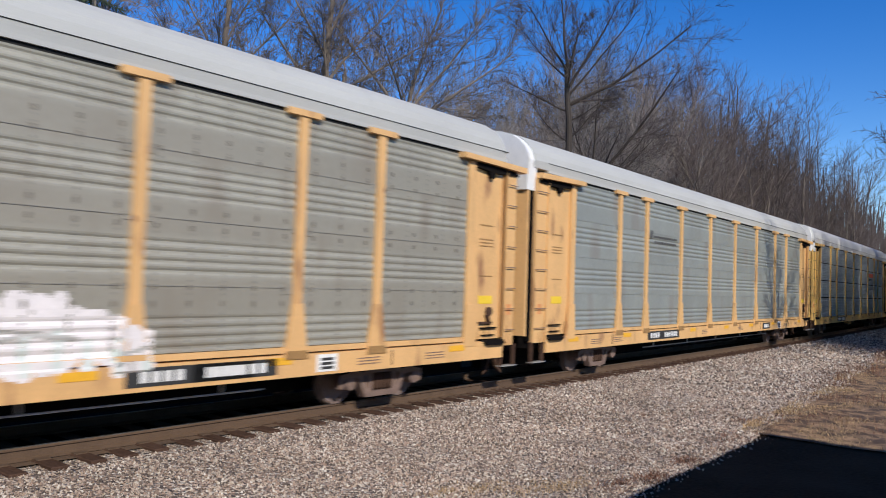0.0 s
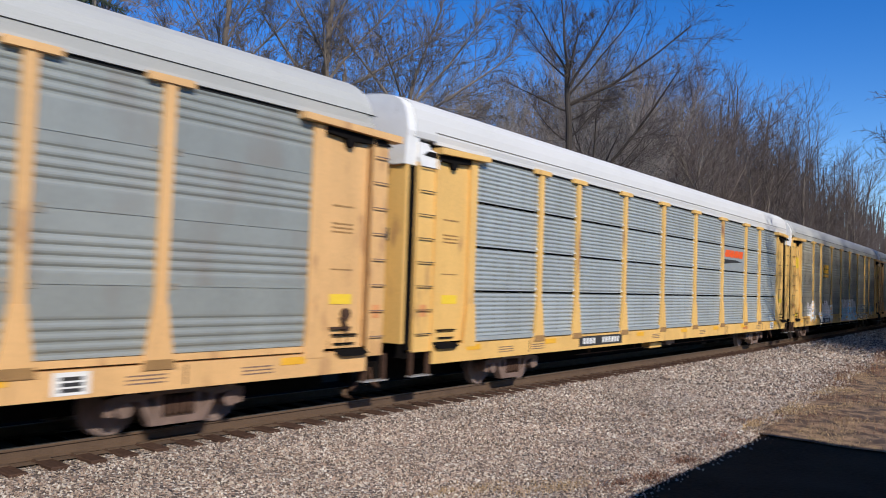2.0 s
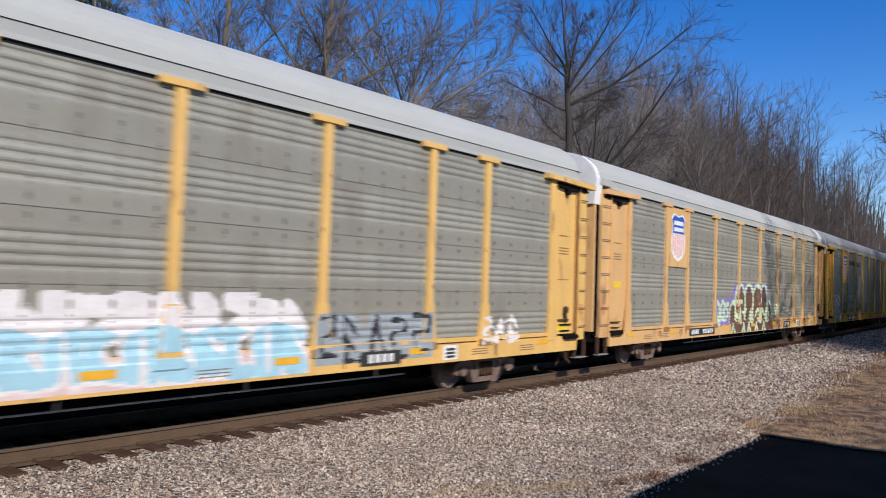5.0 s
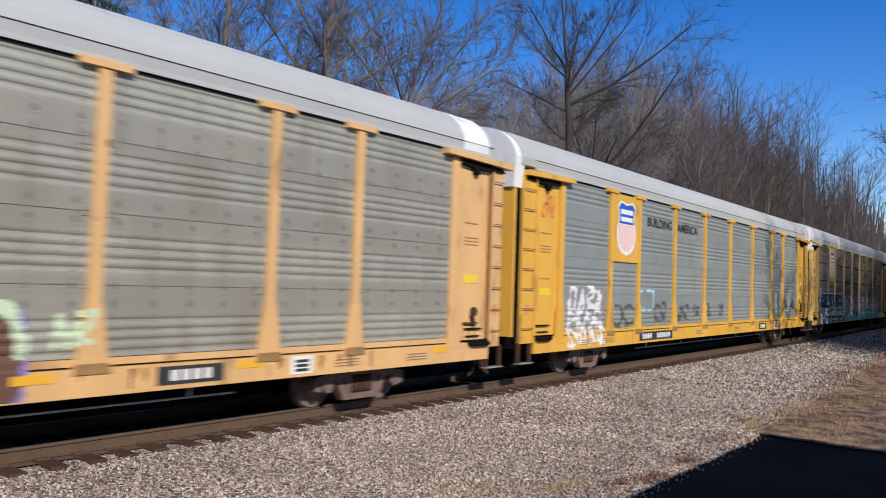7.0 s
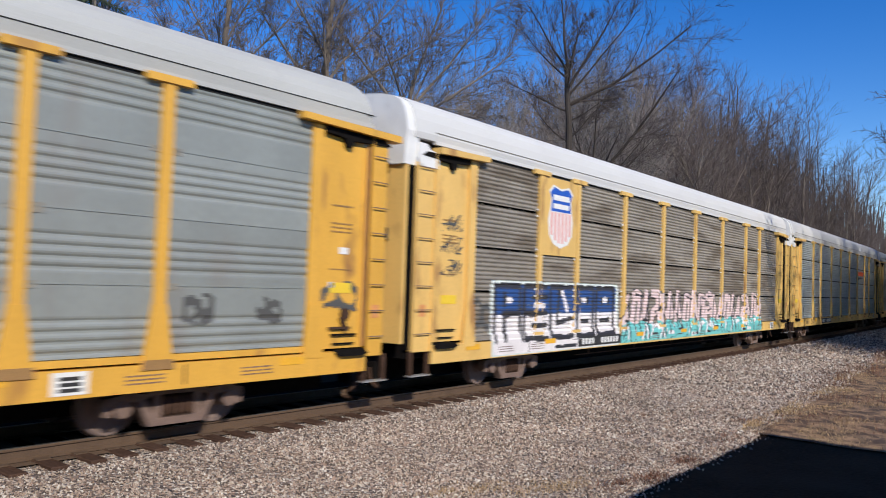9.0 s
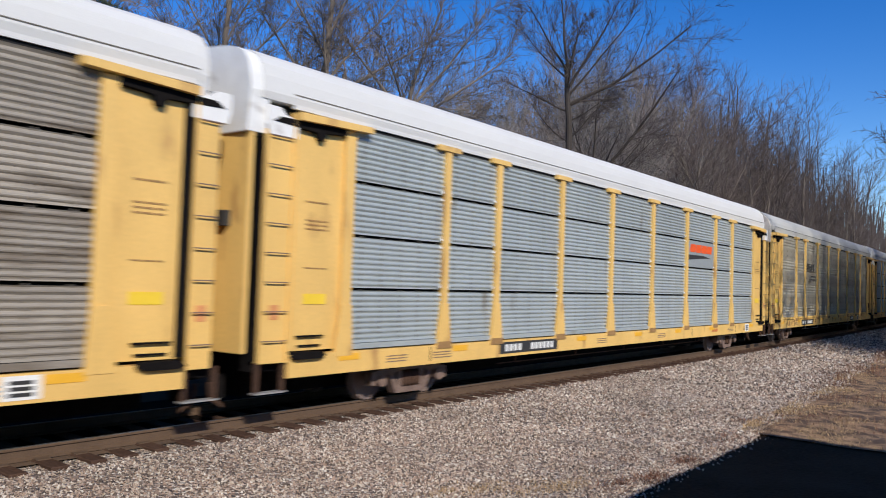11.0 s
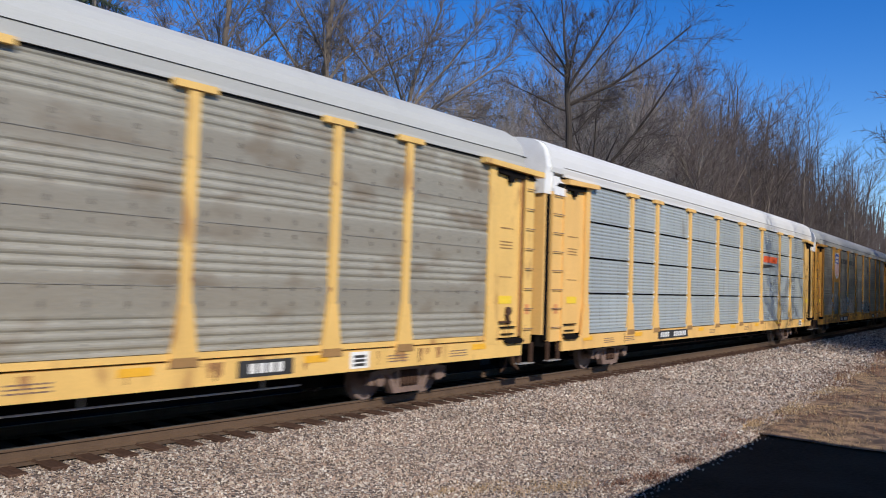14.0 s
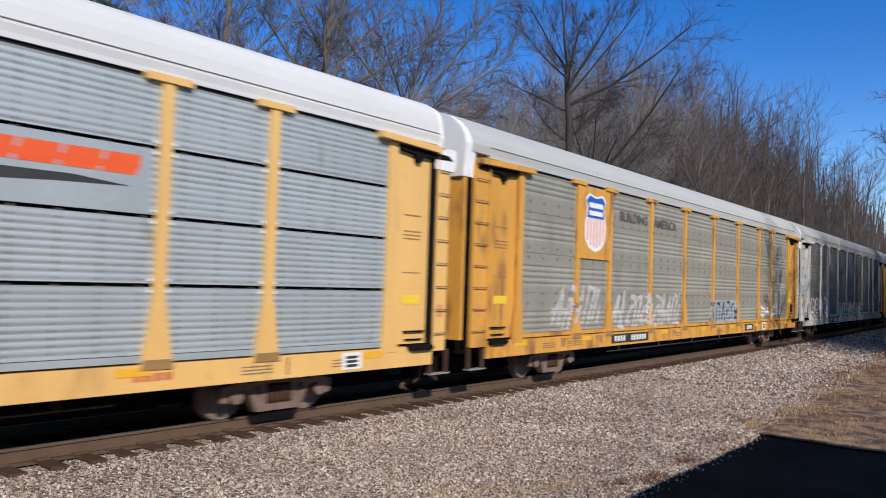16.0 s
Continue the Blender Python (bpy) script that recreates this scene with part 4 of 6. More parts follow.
def make_rust_runs(bm, seed, count):
    """Thin uneven stains running down the sill, thickest beside its joints."""
    r = random.Random(seed + 900)
    for i in range(count):
        x = r.choice((-9.6, -4.9, 4.9, 9.6)) + r.gauss(0, 0.35) if r.random() < 0.5 else r.uniform(-11.8, 11.8)
        w, top, low = r.uniform(0.04, 0.22), 0.135, -r.uniform(-0.02, 0.13)
        n = 5
        a = [bm.verts.new((x - w * (0.5 - 0.06 * k) + r.uniform(-0.02, 0.02), -0.0008 * (i % 3), top + (low - top) * k / n)) for k in range(n + 1)]
        b = [bm.verts.new((x + w * (0.5 - 0.06 * k) + r.uniform(-0.02, 0.02), -0.0008 * (i % 3), top + (low - top) * k / n)) for k in range(n + 1)]
        for k in range(n):
            bm.faces.new((a[k], b[k], b[k + 1], a[k + 1]))


def build_car(idx, spec):
    rng = random.Random(100 + idx)
    car = new("autorack_car")
    tagged(car, spec["label"], "railway car", "cars of the freight train")
    yel, pan, kind = YELLOW[spec["yellow"]], PANEL[spec["panel"]], spec["type"]
    ribs = spec.get("ribs", kind)
    rf = WHITE_ROOF if spec["roof"] == "white" else GREY_ROOF
    roof = place("roof", cached(("roof", kind), lambda bm: make_roof(bm, kind)), rf, car)
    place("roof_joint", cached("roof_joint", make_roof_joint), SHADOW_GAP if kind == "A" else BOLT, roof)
    place("roof_seams", cached(("roof_seams", kind), lambda bm: make_roof_seams(bm, kind)), rf, roof)["kind"] = "stuff"
    place("roof_rail", cached("roof_rail", make_roof_rail), rf, car)
    if spec.get("patch"):
        place("roof_patch", cached("roof_patch", make_tail_patch), END_WHITE, roof, None, "white repainted strip")
    if kind == "A":
        place("rust_stain", cached("rust_stain", make_stain), RUSTY, car)["kind"] = "stuff"
        if spec["panel"] != "grey":
            place("post_rust", cached(("post_rust", idx), lambda bm: make_post_rust(bm, idx)), POST_RUST, car, None, "red-brown rust blooms on the posts")["kind"] = "stuff"
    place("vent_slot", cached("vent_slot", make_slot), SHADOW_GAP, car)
    place("side_sill", cached("side_sill", make_sill), yel, car)
    place("sill_strip", cached("sill_strip", make_sill_strip), yel if kind == "A" else pan, car)
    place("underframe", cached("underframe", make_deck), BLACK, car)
    place("brake_rod", cached("brake_rod", lambda bm: [box(bm, -6.8, 6.8, -1.30, -1.27, 0.50, 0.525)] + [box(bm, x - 0.02, x + 0.02, -1.30, -1.27, 0.52, 0.84) for x in (-6, -3, 0, 3, 6)]), TREAD if kind == "A" else TIE, car)
    if spec.get("tool_box"):
        place("tool_box", cached("tool_box", lambda bm: bmesh.ops.bevel(bm, geom=box(bm, -1.92, -1.0, -1.34, -1.05, 0.46, 0.63) and bm.edges[:], offset=0.02, segments=1, affect="EDGES")), yel, car, None, "yellow box under the sill")
        place("air_valve", cached("air_valve", lambda bm: prism_y(bm, [(-0.62, 0.56), (-0.30, 0.50), (-0.10, 0.55), (0.12, 0.54), (0.12, 0.66), (-0.62, 0.66)], -1.34, -1.10)), TRUCK, car, None, "grey-brown brake valve")
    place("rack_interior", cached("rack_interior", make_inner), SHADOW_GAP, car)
    for i in range(9):
        x0, x1 = EDGES[i], EDGES[i + 1]
        w = round(x1 - x0, 3)
        for z0, z1 in TIERS[kind]:
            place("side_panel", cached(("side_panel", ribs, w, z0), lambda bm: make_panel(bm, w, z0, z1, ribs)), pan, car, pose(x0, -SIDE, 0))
        if kind == "B":
            place("hole_pattern", cached(("hole_pattern", w), lambda bm: make_holes(bm, w)), BOLT, car, pose(x0, -SIDE, 0))["kind"] = "stuff"
        if kind == "A":
            place("lap_joint", cached(("lap_joint", w), lambda bm: make_seam(bm, w)), pan if spec["panel"] == "grey" else SEAM, car, pose(x0, -SIDE, 0))["kind"] = "stuff"
            if spec["panel"] != "grey":
                place("hole_pattern", cached(("hole_pattern", w), lambda bm: make_holes(bm, w)), SEAM, car, pose(x0, -SIDE, 0))["kind"] = "stuff"
                place("bolt_pattern", cached(("bolt_pattern", w), lambda bm: make_rivets(bm, w)), BOLT, car, pose(x0, -SIDE, 0))["kind"] = "stuff"
    for x in POSTS:
        p = place("post", cached("post", make_post), yel, car, pose(x, -SIDE - 0.02, 1.10))
        place("post_foot", cached("post_foot", make_post_foot), yel, p)
        place("post_cap", cached("post_cap", make_post_cap), yel, p, pose(0, 0, 4.03))
        place("post_shoe", cached("post_shoe", lambda bm: prism_y(bm, [(-0.257, -0.10), (0.257, -0.10), (0.227, 0.04), (-0.227, 0.04)], -0.062, -0.055)), DIRT if spec.get("dirty", True) else yel, p, None, "dirty brown foot")
        if kind == "B":
            for z in (2.18, 3.15, 4.13):
                place("bracket", cached("bracket", lambda bm: [box(bm, sx * 0.14 - 0.03, sx * 0.14 + 0.03, 0.0, 0.03, dz - 0.02, dz + 0.02) for sx in (-1, 1) for dz in (-0.08, 0.08)]), MARK_WHITE, p, pose(0, 0, z - 1.10))["kind"] = "stuff"
    for e in (-1, 1):
        add_end(car, e, spec, yel, rng)
    # plates and marks on the sill; registration marks are plain bars
    def mark_plate(x, w, dark):
        pl = place("number_plate", cached(("number_plate", w), lambda bm: box(bm, -w / 2, w / 2, -0.006, 0, -0.132, 0.132)), MARK_BLACK if dark else yel, car, pose(x, -1.562, 0.90))
        def letters(bm):
            k = max(3, round(w / 0.19))
            for i in range(k):
                if abs(i - k * 0.42) < k * 0.07 or i in (0, k - 1):
                    continue
                xx = -w / 2 + w * (i + 0.5) / k
                box(bm, xx - 0.058, xx + 0.058, -0.009, -0.006, -0.078, 0.078)
        place("plate_marking", cached(("plate_marking", w), letters), MARK_WHITE, pl, None, "white bars")["kind"] = "stuff"
    mark_plate(spec.get("plate", -5.8), 2.6, True)
    for x in (-9.6, -4.9, 4.9, 9.6):
        place("sill_joint", cached("sill_joint", lambda bm: box(bm, -0.014, 0.014, -0.004, 0, -0.14, 0.14)), TIE, car, pose(x, -1.562, 0.90), "rusty sill joint")
    if spec.get("rusty"):
        place("rust_run", cached(("rust_run", idx), lambda bm: make_rust_runs(bm, idx, spec["rusty"])), RUST_RUN, car, pose(0, -1.5605, 0.90), "rust stains on the sill")["kind"] = "stuff"
    if kind == "A":
        mark_plate(POSTS[6] - 1.4, 1.1, True)
    xq = POSTS[6] + 0.7 if kind == "A" else POSTS[7] + 1.9
    sq = place("placard", cached("placard", lambda bm: box(bm, -0.24, 0.24, -0.006, 0, -0.15, 0.15)), MARK_WHITE, car, pose(xq, -1.562, 0.90), "white placard with a dark centre")
    place("placard_mark", cached("placard_mark", lambda bm: [box(bm, -0.15, 0.15, -0.009, -0.006, -0.11 + k * 0.075, -0.06 + k * 0.075) for k in range(3)]), MARK_BLACK, sq)
    for x in (-11.9, -8.6, -3.2, 0.4, 3.6, 6.9, 11.6):
        place("reflector", cached("reflector", lambda bm: box(bm, -0.26, 0.26, -0.006, 0, -0.06, 0.06)), ORANGE, car, pose(x, -1.562, 0.98), "orange reflector strip")
    def sill_writing(bm):
        r = random.Random(8)
        for x in (-10.6, -9.2, -2.0, 2.2, 9.0, 10.9):
            bars(bm, x - 0.3, x + 0.3, 0.80, 0.96, 3, r)
    place("small_writing", cached("sill_writing", sill_writing), TRUCK, car, pose(0, -1.562, 0), "rows of small dark marks")["kind"] = "stuff"
    if spec["panel"] == "silver":
        place("sill_mark", cached("sill_mark", lambda bm: [box(bm, -0.30 + 0.16 * k, -0.18 + 0.16 * k, -0.004, 0, -0.055, 0.055) for k in range(4)]), FADED_RED, car, pose(POSTS[6] - 0.05, -1.562, 0.90), "faded red bars")["kind"] = "stuff"
    # emblems, drawn as plain shapes
    em = spec.get("emblem")
    if em == "swoosh":
        x0 = POSTS[5] + 0.2
        bg = place("sign_panel", cached("sign_panel", lambda bm: box(bm, -0.1, 2.5, -0.006, 0, -0.465, 0.465)), PANEL["silver"] if spec.get("ribs") else LIGHT_GREY, car, pose(x0, -SIDE - 0.004, 3.64), "plain grey sign panel with an orange band")
        def word(bm):
            for i in range(4):
                xx = 0.12 + i * 0.55
                flat(bm, [(xx, 0.06), (xx + 0.50, 0.06), (xx + 0.58, 0.34), (xx + 0.08, 0.34)], -0.008)
            flat(bm, [(0.1, 0.13), (2.3, 0.13), (2.34, 0.22), (0.13, 0.22)], -0.009)
        place("sign_band", cached("sign_band", word), MARK_RED, bg, None, "orange slanted band")
        place("sign_swoosh", cached("sign_swoosh", lambda bm: flat(bm, [(0.0, -0.04), (1.4, -0.03), (2.2, -0.10), (1.2, -0.14), (0.0, -0.22)], -0.008)), MARK_BLACK, bg, None, "black sweep")
    elif em == "block":
        cx = (POSTS[1] + POSTS[2]) / 2 - 0.1
        def blocks(bm):
            for i in range(3):
                xx = -0.66 + i * 0.46
                box(bm, xx, xx + 0.38, -0.012, 0, -0.20, 0.28)
            box(bm, -0.68, 0.68, -0.012, 0, -0.42, -0.28)
        place("emblem_shadow", cached("emblem_shadow", blocks), MARK_BLACK, car, pose(cx + 0.04, -SIDE - 0.004, 3.73), "black edge of the emblem")
        place("emblem", cached("emblem", blocks), ORANGE, car, pose(cx, -SIDE - 0.018, 3.76), "golden block emblem")
        place("emblem_holes", cached("emblem_holes", lambda bm: [box(bm, -0.66 + i * 0.46 + 0.12, -0.66 + i * 0.46 + 0.30, -0.033, -0.030, 0.0, 0.08) for i in range(3)]), MARK_BLACK, car, pose(cx, -SIDE, 3.76))["kind"] = "stuff"
    elif em == "stripes":
        cx = POSTS[1] + 0.3
        def nst(bm):
            for i in range(6):
                box(bm, 0.0 + i * 0.01, 1.0 + i * 0.02, -0.008, 0, -i * 0.075, 0.04 - i * 0.075)
            flat(bm, [(1.10, -0.36), (1.24, -0.36), (1.42, -0.1), (1.42, 0.05), (1.22, 0.05), (1.10, -0.2)], 0)
            flat(bm, [(1.50, -0.36), (1.80, -0.36), (1.86, -0.2), (1.66, -0.12), (1.90, -0.02), (1.86, 0.05), (1.54, 0.05)], 0)
            bars(bm, 1.1, 2.2, -0.85, -0.52, 2, random.Random(4))
        place("emblem", cached("emblem_stripes", nst), MARK_BLACK, car, pose(cx, -SIDE - 0.004, 3.9), "black striped emblem with bars under it")["kind"] = "stuff"
    elif em == "word":
        def wd(bm):
            bars(bm, 0.0, 2.0, 0.0, 0.16, 1, random.Random(2))
            flat(bm, [(-0.3, 0.0), (-0.1, 0.0), (0.0, 0.25), (-0.2, 0.25)])
            bars(bm, 0.1, 1.9, -0.16, -0.02, 1, random.Random(6))
        place("emblem", cached("emblem_word", wd), SPRAY["dark"], car, pose(POSTS[1] + 0.55, -SIDE - 0.004, 3.95), "faded dark lettering bars")["kind"] = "stuff"
    elif em in ("shield", "shield_text", "shield_bars"):
        add_shield(car, yel, POSTS[0], POSTS[1], True)
        if em == "shield_text":
            add_lettering(car, "BUILDING", POSTS[1] + 0.62, 4.32, 0.40, MARK_BLACK)
            add_lettering(car, "AMERICA", POSTS[2] + 0.22, 4.32, 0.40, MARK_BLACK)
        elif em == "shield_bars":
            add_lettering(car, "BUILDING", POSTS[1] + 0.62, 4.32, 0.40, SPRAY["dark"])
            add_lettering(car, "AMERICA", POSTS[2] + 0.22, 4.32, 0.40, SPRAY["dark"])
    for g in spec.get("graffiti", ()):
        x0, x1, z0, z1, style, seed = g
        r = random.Random(seed)
        w, h = x1 - x0, z1 - z0
        if style == "blocks":
            st = dome(w, h, r)
            inner = [(w * r.uniform(0.1, 0.7), h * r.uniform(0.25, 0.6), w * r.uniform(0.3, 0.9), h * r.uniform(0.25, 0.6)) for _ in range(3)]
            layers = [("faint", 0.035, None, inner), ("frost", 0.06, None, [(a, b, c, (b + d) / 2) for a, b, c, d in st[::2]]), ("white", 0.12, None)]
        elif style == "brown_green":
            st, fill = bubble_letters(w, h)
            halo = [(0.02 * w, 0.25 * h, 0.02 * w, 0.5 * h), (0.12 * w, 0.9 * h, 0.85 * w, 0.93 * h), (0.97 * w, 0.2 * h, 0.97 * w, 0.5 * h), (0.05 * w, 0.05 * h, 0.97 * w, 0.05 * h), (0.9 * w, 0.55 * h, 0.85 * w, 0.9 * h), (0.02 * w, 0.5 * h, 0.13 * w, 0.9 * h)]
            layers = [("mint", 0.085, None), ("brown", 0.24, None, fill), ("violet", 0.16, None, halo)]
        elif style == "green":
            st = hump(0.10 * w, 0.34 * w, 0.2 * h, 0.82 * h) + [(0.10 * w, 0.22 * h, 0.34 * w, 0.30 * h), (0.22 * w, 0.05 * h, 0.22 * w, 0.3 * h)] + hump(0.44 * w, 0.64 * w, 0.3 * h, 0.84 * h) + [(0.44 * w, 0.3 * h, 0.64 * w, 0.24 * h), (0.55 * w, 0.5 * h, 0.64 * w, 0.5 * h), (0.90 * w, 0.80 * h, 0.74 * w, 0.72 * h), (0.74 * w, 0.72 * h, 0.90 * w, 0.45 * h), (0.90 * w, 0.45 * h, 0.74 * w, 0.25 * h)]
            layers = [("mint", 0.095, None), ("violet", 0.24, None)]
        elif style == "green_bit":
            st = arches(2, w, h, r)
            layers = [("mint", 0.05, None)]
        elif style == "blue_white":
            st = block_letters(w, h)
            top = [(0.04 * w, z * h, 0.96 * w, z * h) for z in (0.60, 0.72, 0.84, 0.90)]
            low = [(0.03 * w, z * h, 0.97 * w, z * h) for z in (0.10, 0.25, 0.40, 0.50)]
            foot = [(0.44 * w, 0.06 * h, 0.60 * w, 0.06 * h), (0.64 * w, 0.06 * h, 0.86 * w, 0.06 * h)]
            holes = [((0.09 + 0.19 * k) * w, 0.74 * h, (0.13 + 0.19 * k) * w, 0.74 * h) for k in (0, 3, 4)] + [(0.30 * w, 0.66 * h, 0.36 * w, 0.66 * h), (0.50 * w, 0.85 * h, 0.54 * w, 0.6 * h)]
            layers = [("black", 0.062, None, st), ("white", 0.075, None, holes), ("black", 0.040, None, foot), ("blue", 0.10, None, top), ("white", 0.15, None, low), ("frost", 0.26, None, top + low)]
        elif style == "pink_teal":
            st = arches(max(3, round(w / 0.7)), w, h, r, 0.12)
            dark = [(a + r.uniform(0.05, 0.2), b, c + r.uniform(0.05, 0.2), d) for a, b, c, d in st if r.random() < 0.6]
            pale = [(a, min(b, 0.25 * h), c, min(d, 0.3 * h)) for a, b, c, d in st if r.random() < 0.35]
            layers = [("black", 0.035, None, dark), ("white", 0.06, None, pale), ("teal", 0.17, h * 0.36), ("pink", 0.16, None), ("black", 0.19, None), ("teal", 0.4, h * 0.16), ("white", 0.30, h * 0.3)]
        elif style == "blue_pale":
            st = arches(max(3, round(w / 0.55)), w, h, r)
            layers = [("sky", 0.12, h * 0.6), ("white", 0.18, None), ("pink", 0.26, h * 0.35)]
        elif style == "tag":
            st = arches(max(2, round(w / 0.5)), w, h, r, 0.1) + scribble(w, h, max(6, round(w * 4)), r)
            layers = [("white", 0.042, None)]
        elif style == "faint_tag":
            st = scribble(w, h, max(6, round(w * 7)), r)
            layers = [("faint", 0.05, None)]
        elif style == "dark_tag":
            st = scribble(w, h, max(6, round(w * 7)), r)
            layers = [("dark", 0.055, None)]
        elif style == "pen":
            st = [q for k in range(3) for q in [(a, b * 0.3 + k * h * 0.33, c, d * 0.3 + k * h * 0.33) for a, b, c, d in arches(3, w, h, r, 0.2)]]
            layers = [("dark", 0.020, None, st)]
        elif style == "red_pen":
            st = arches(3, w, h, r, 0.2)
            layers = [("red", 0.022, None, st)]
        elif style == "grey_blob":
            st = arches(max(1, round(w / 0.6)), w, h, r)
            layers = [("black", 0.04, None), ("grey", 0.2, None)]
        elif style == "outline":
            st = [(0.05, 0.05, w - 0.05, 0.05), (w - 0.05, 0.05, w - 0.05, h - 0.05), (w - 0.05, h - 0.05, 0.05, h - 0.05), (0.05, h - 0.05, 0.05, 0.05)]
            layers = [("sky", 0.03, None)]
        elif style == "streaks":
            st = arches(max(2, round(w / 0.5)), w, h, r, 0.3)
            layers = [("chalk", 0.065, None)]
        spray(car, kind, x0, x1, z0, z1, st, layers)
    return car


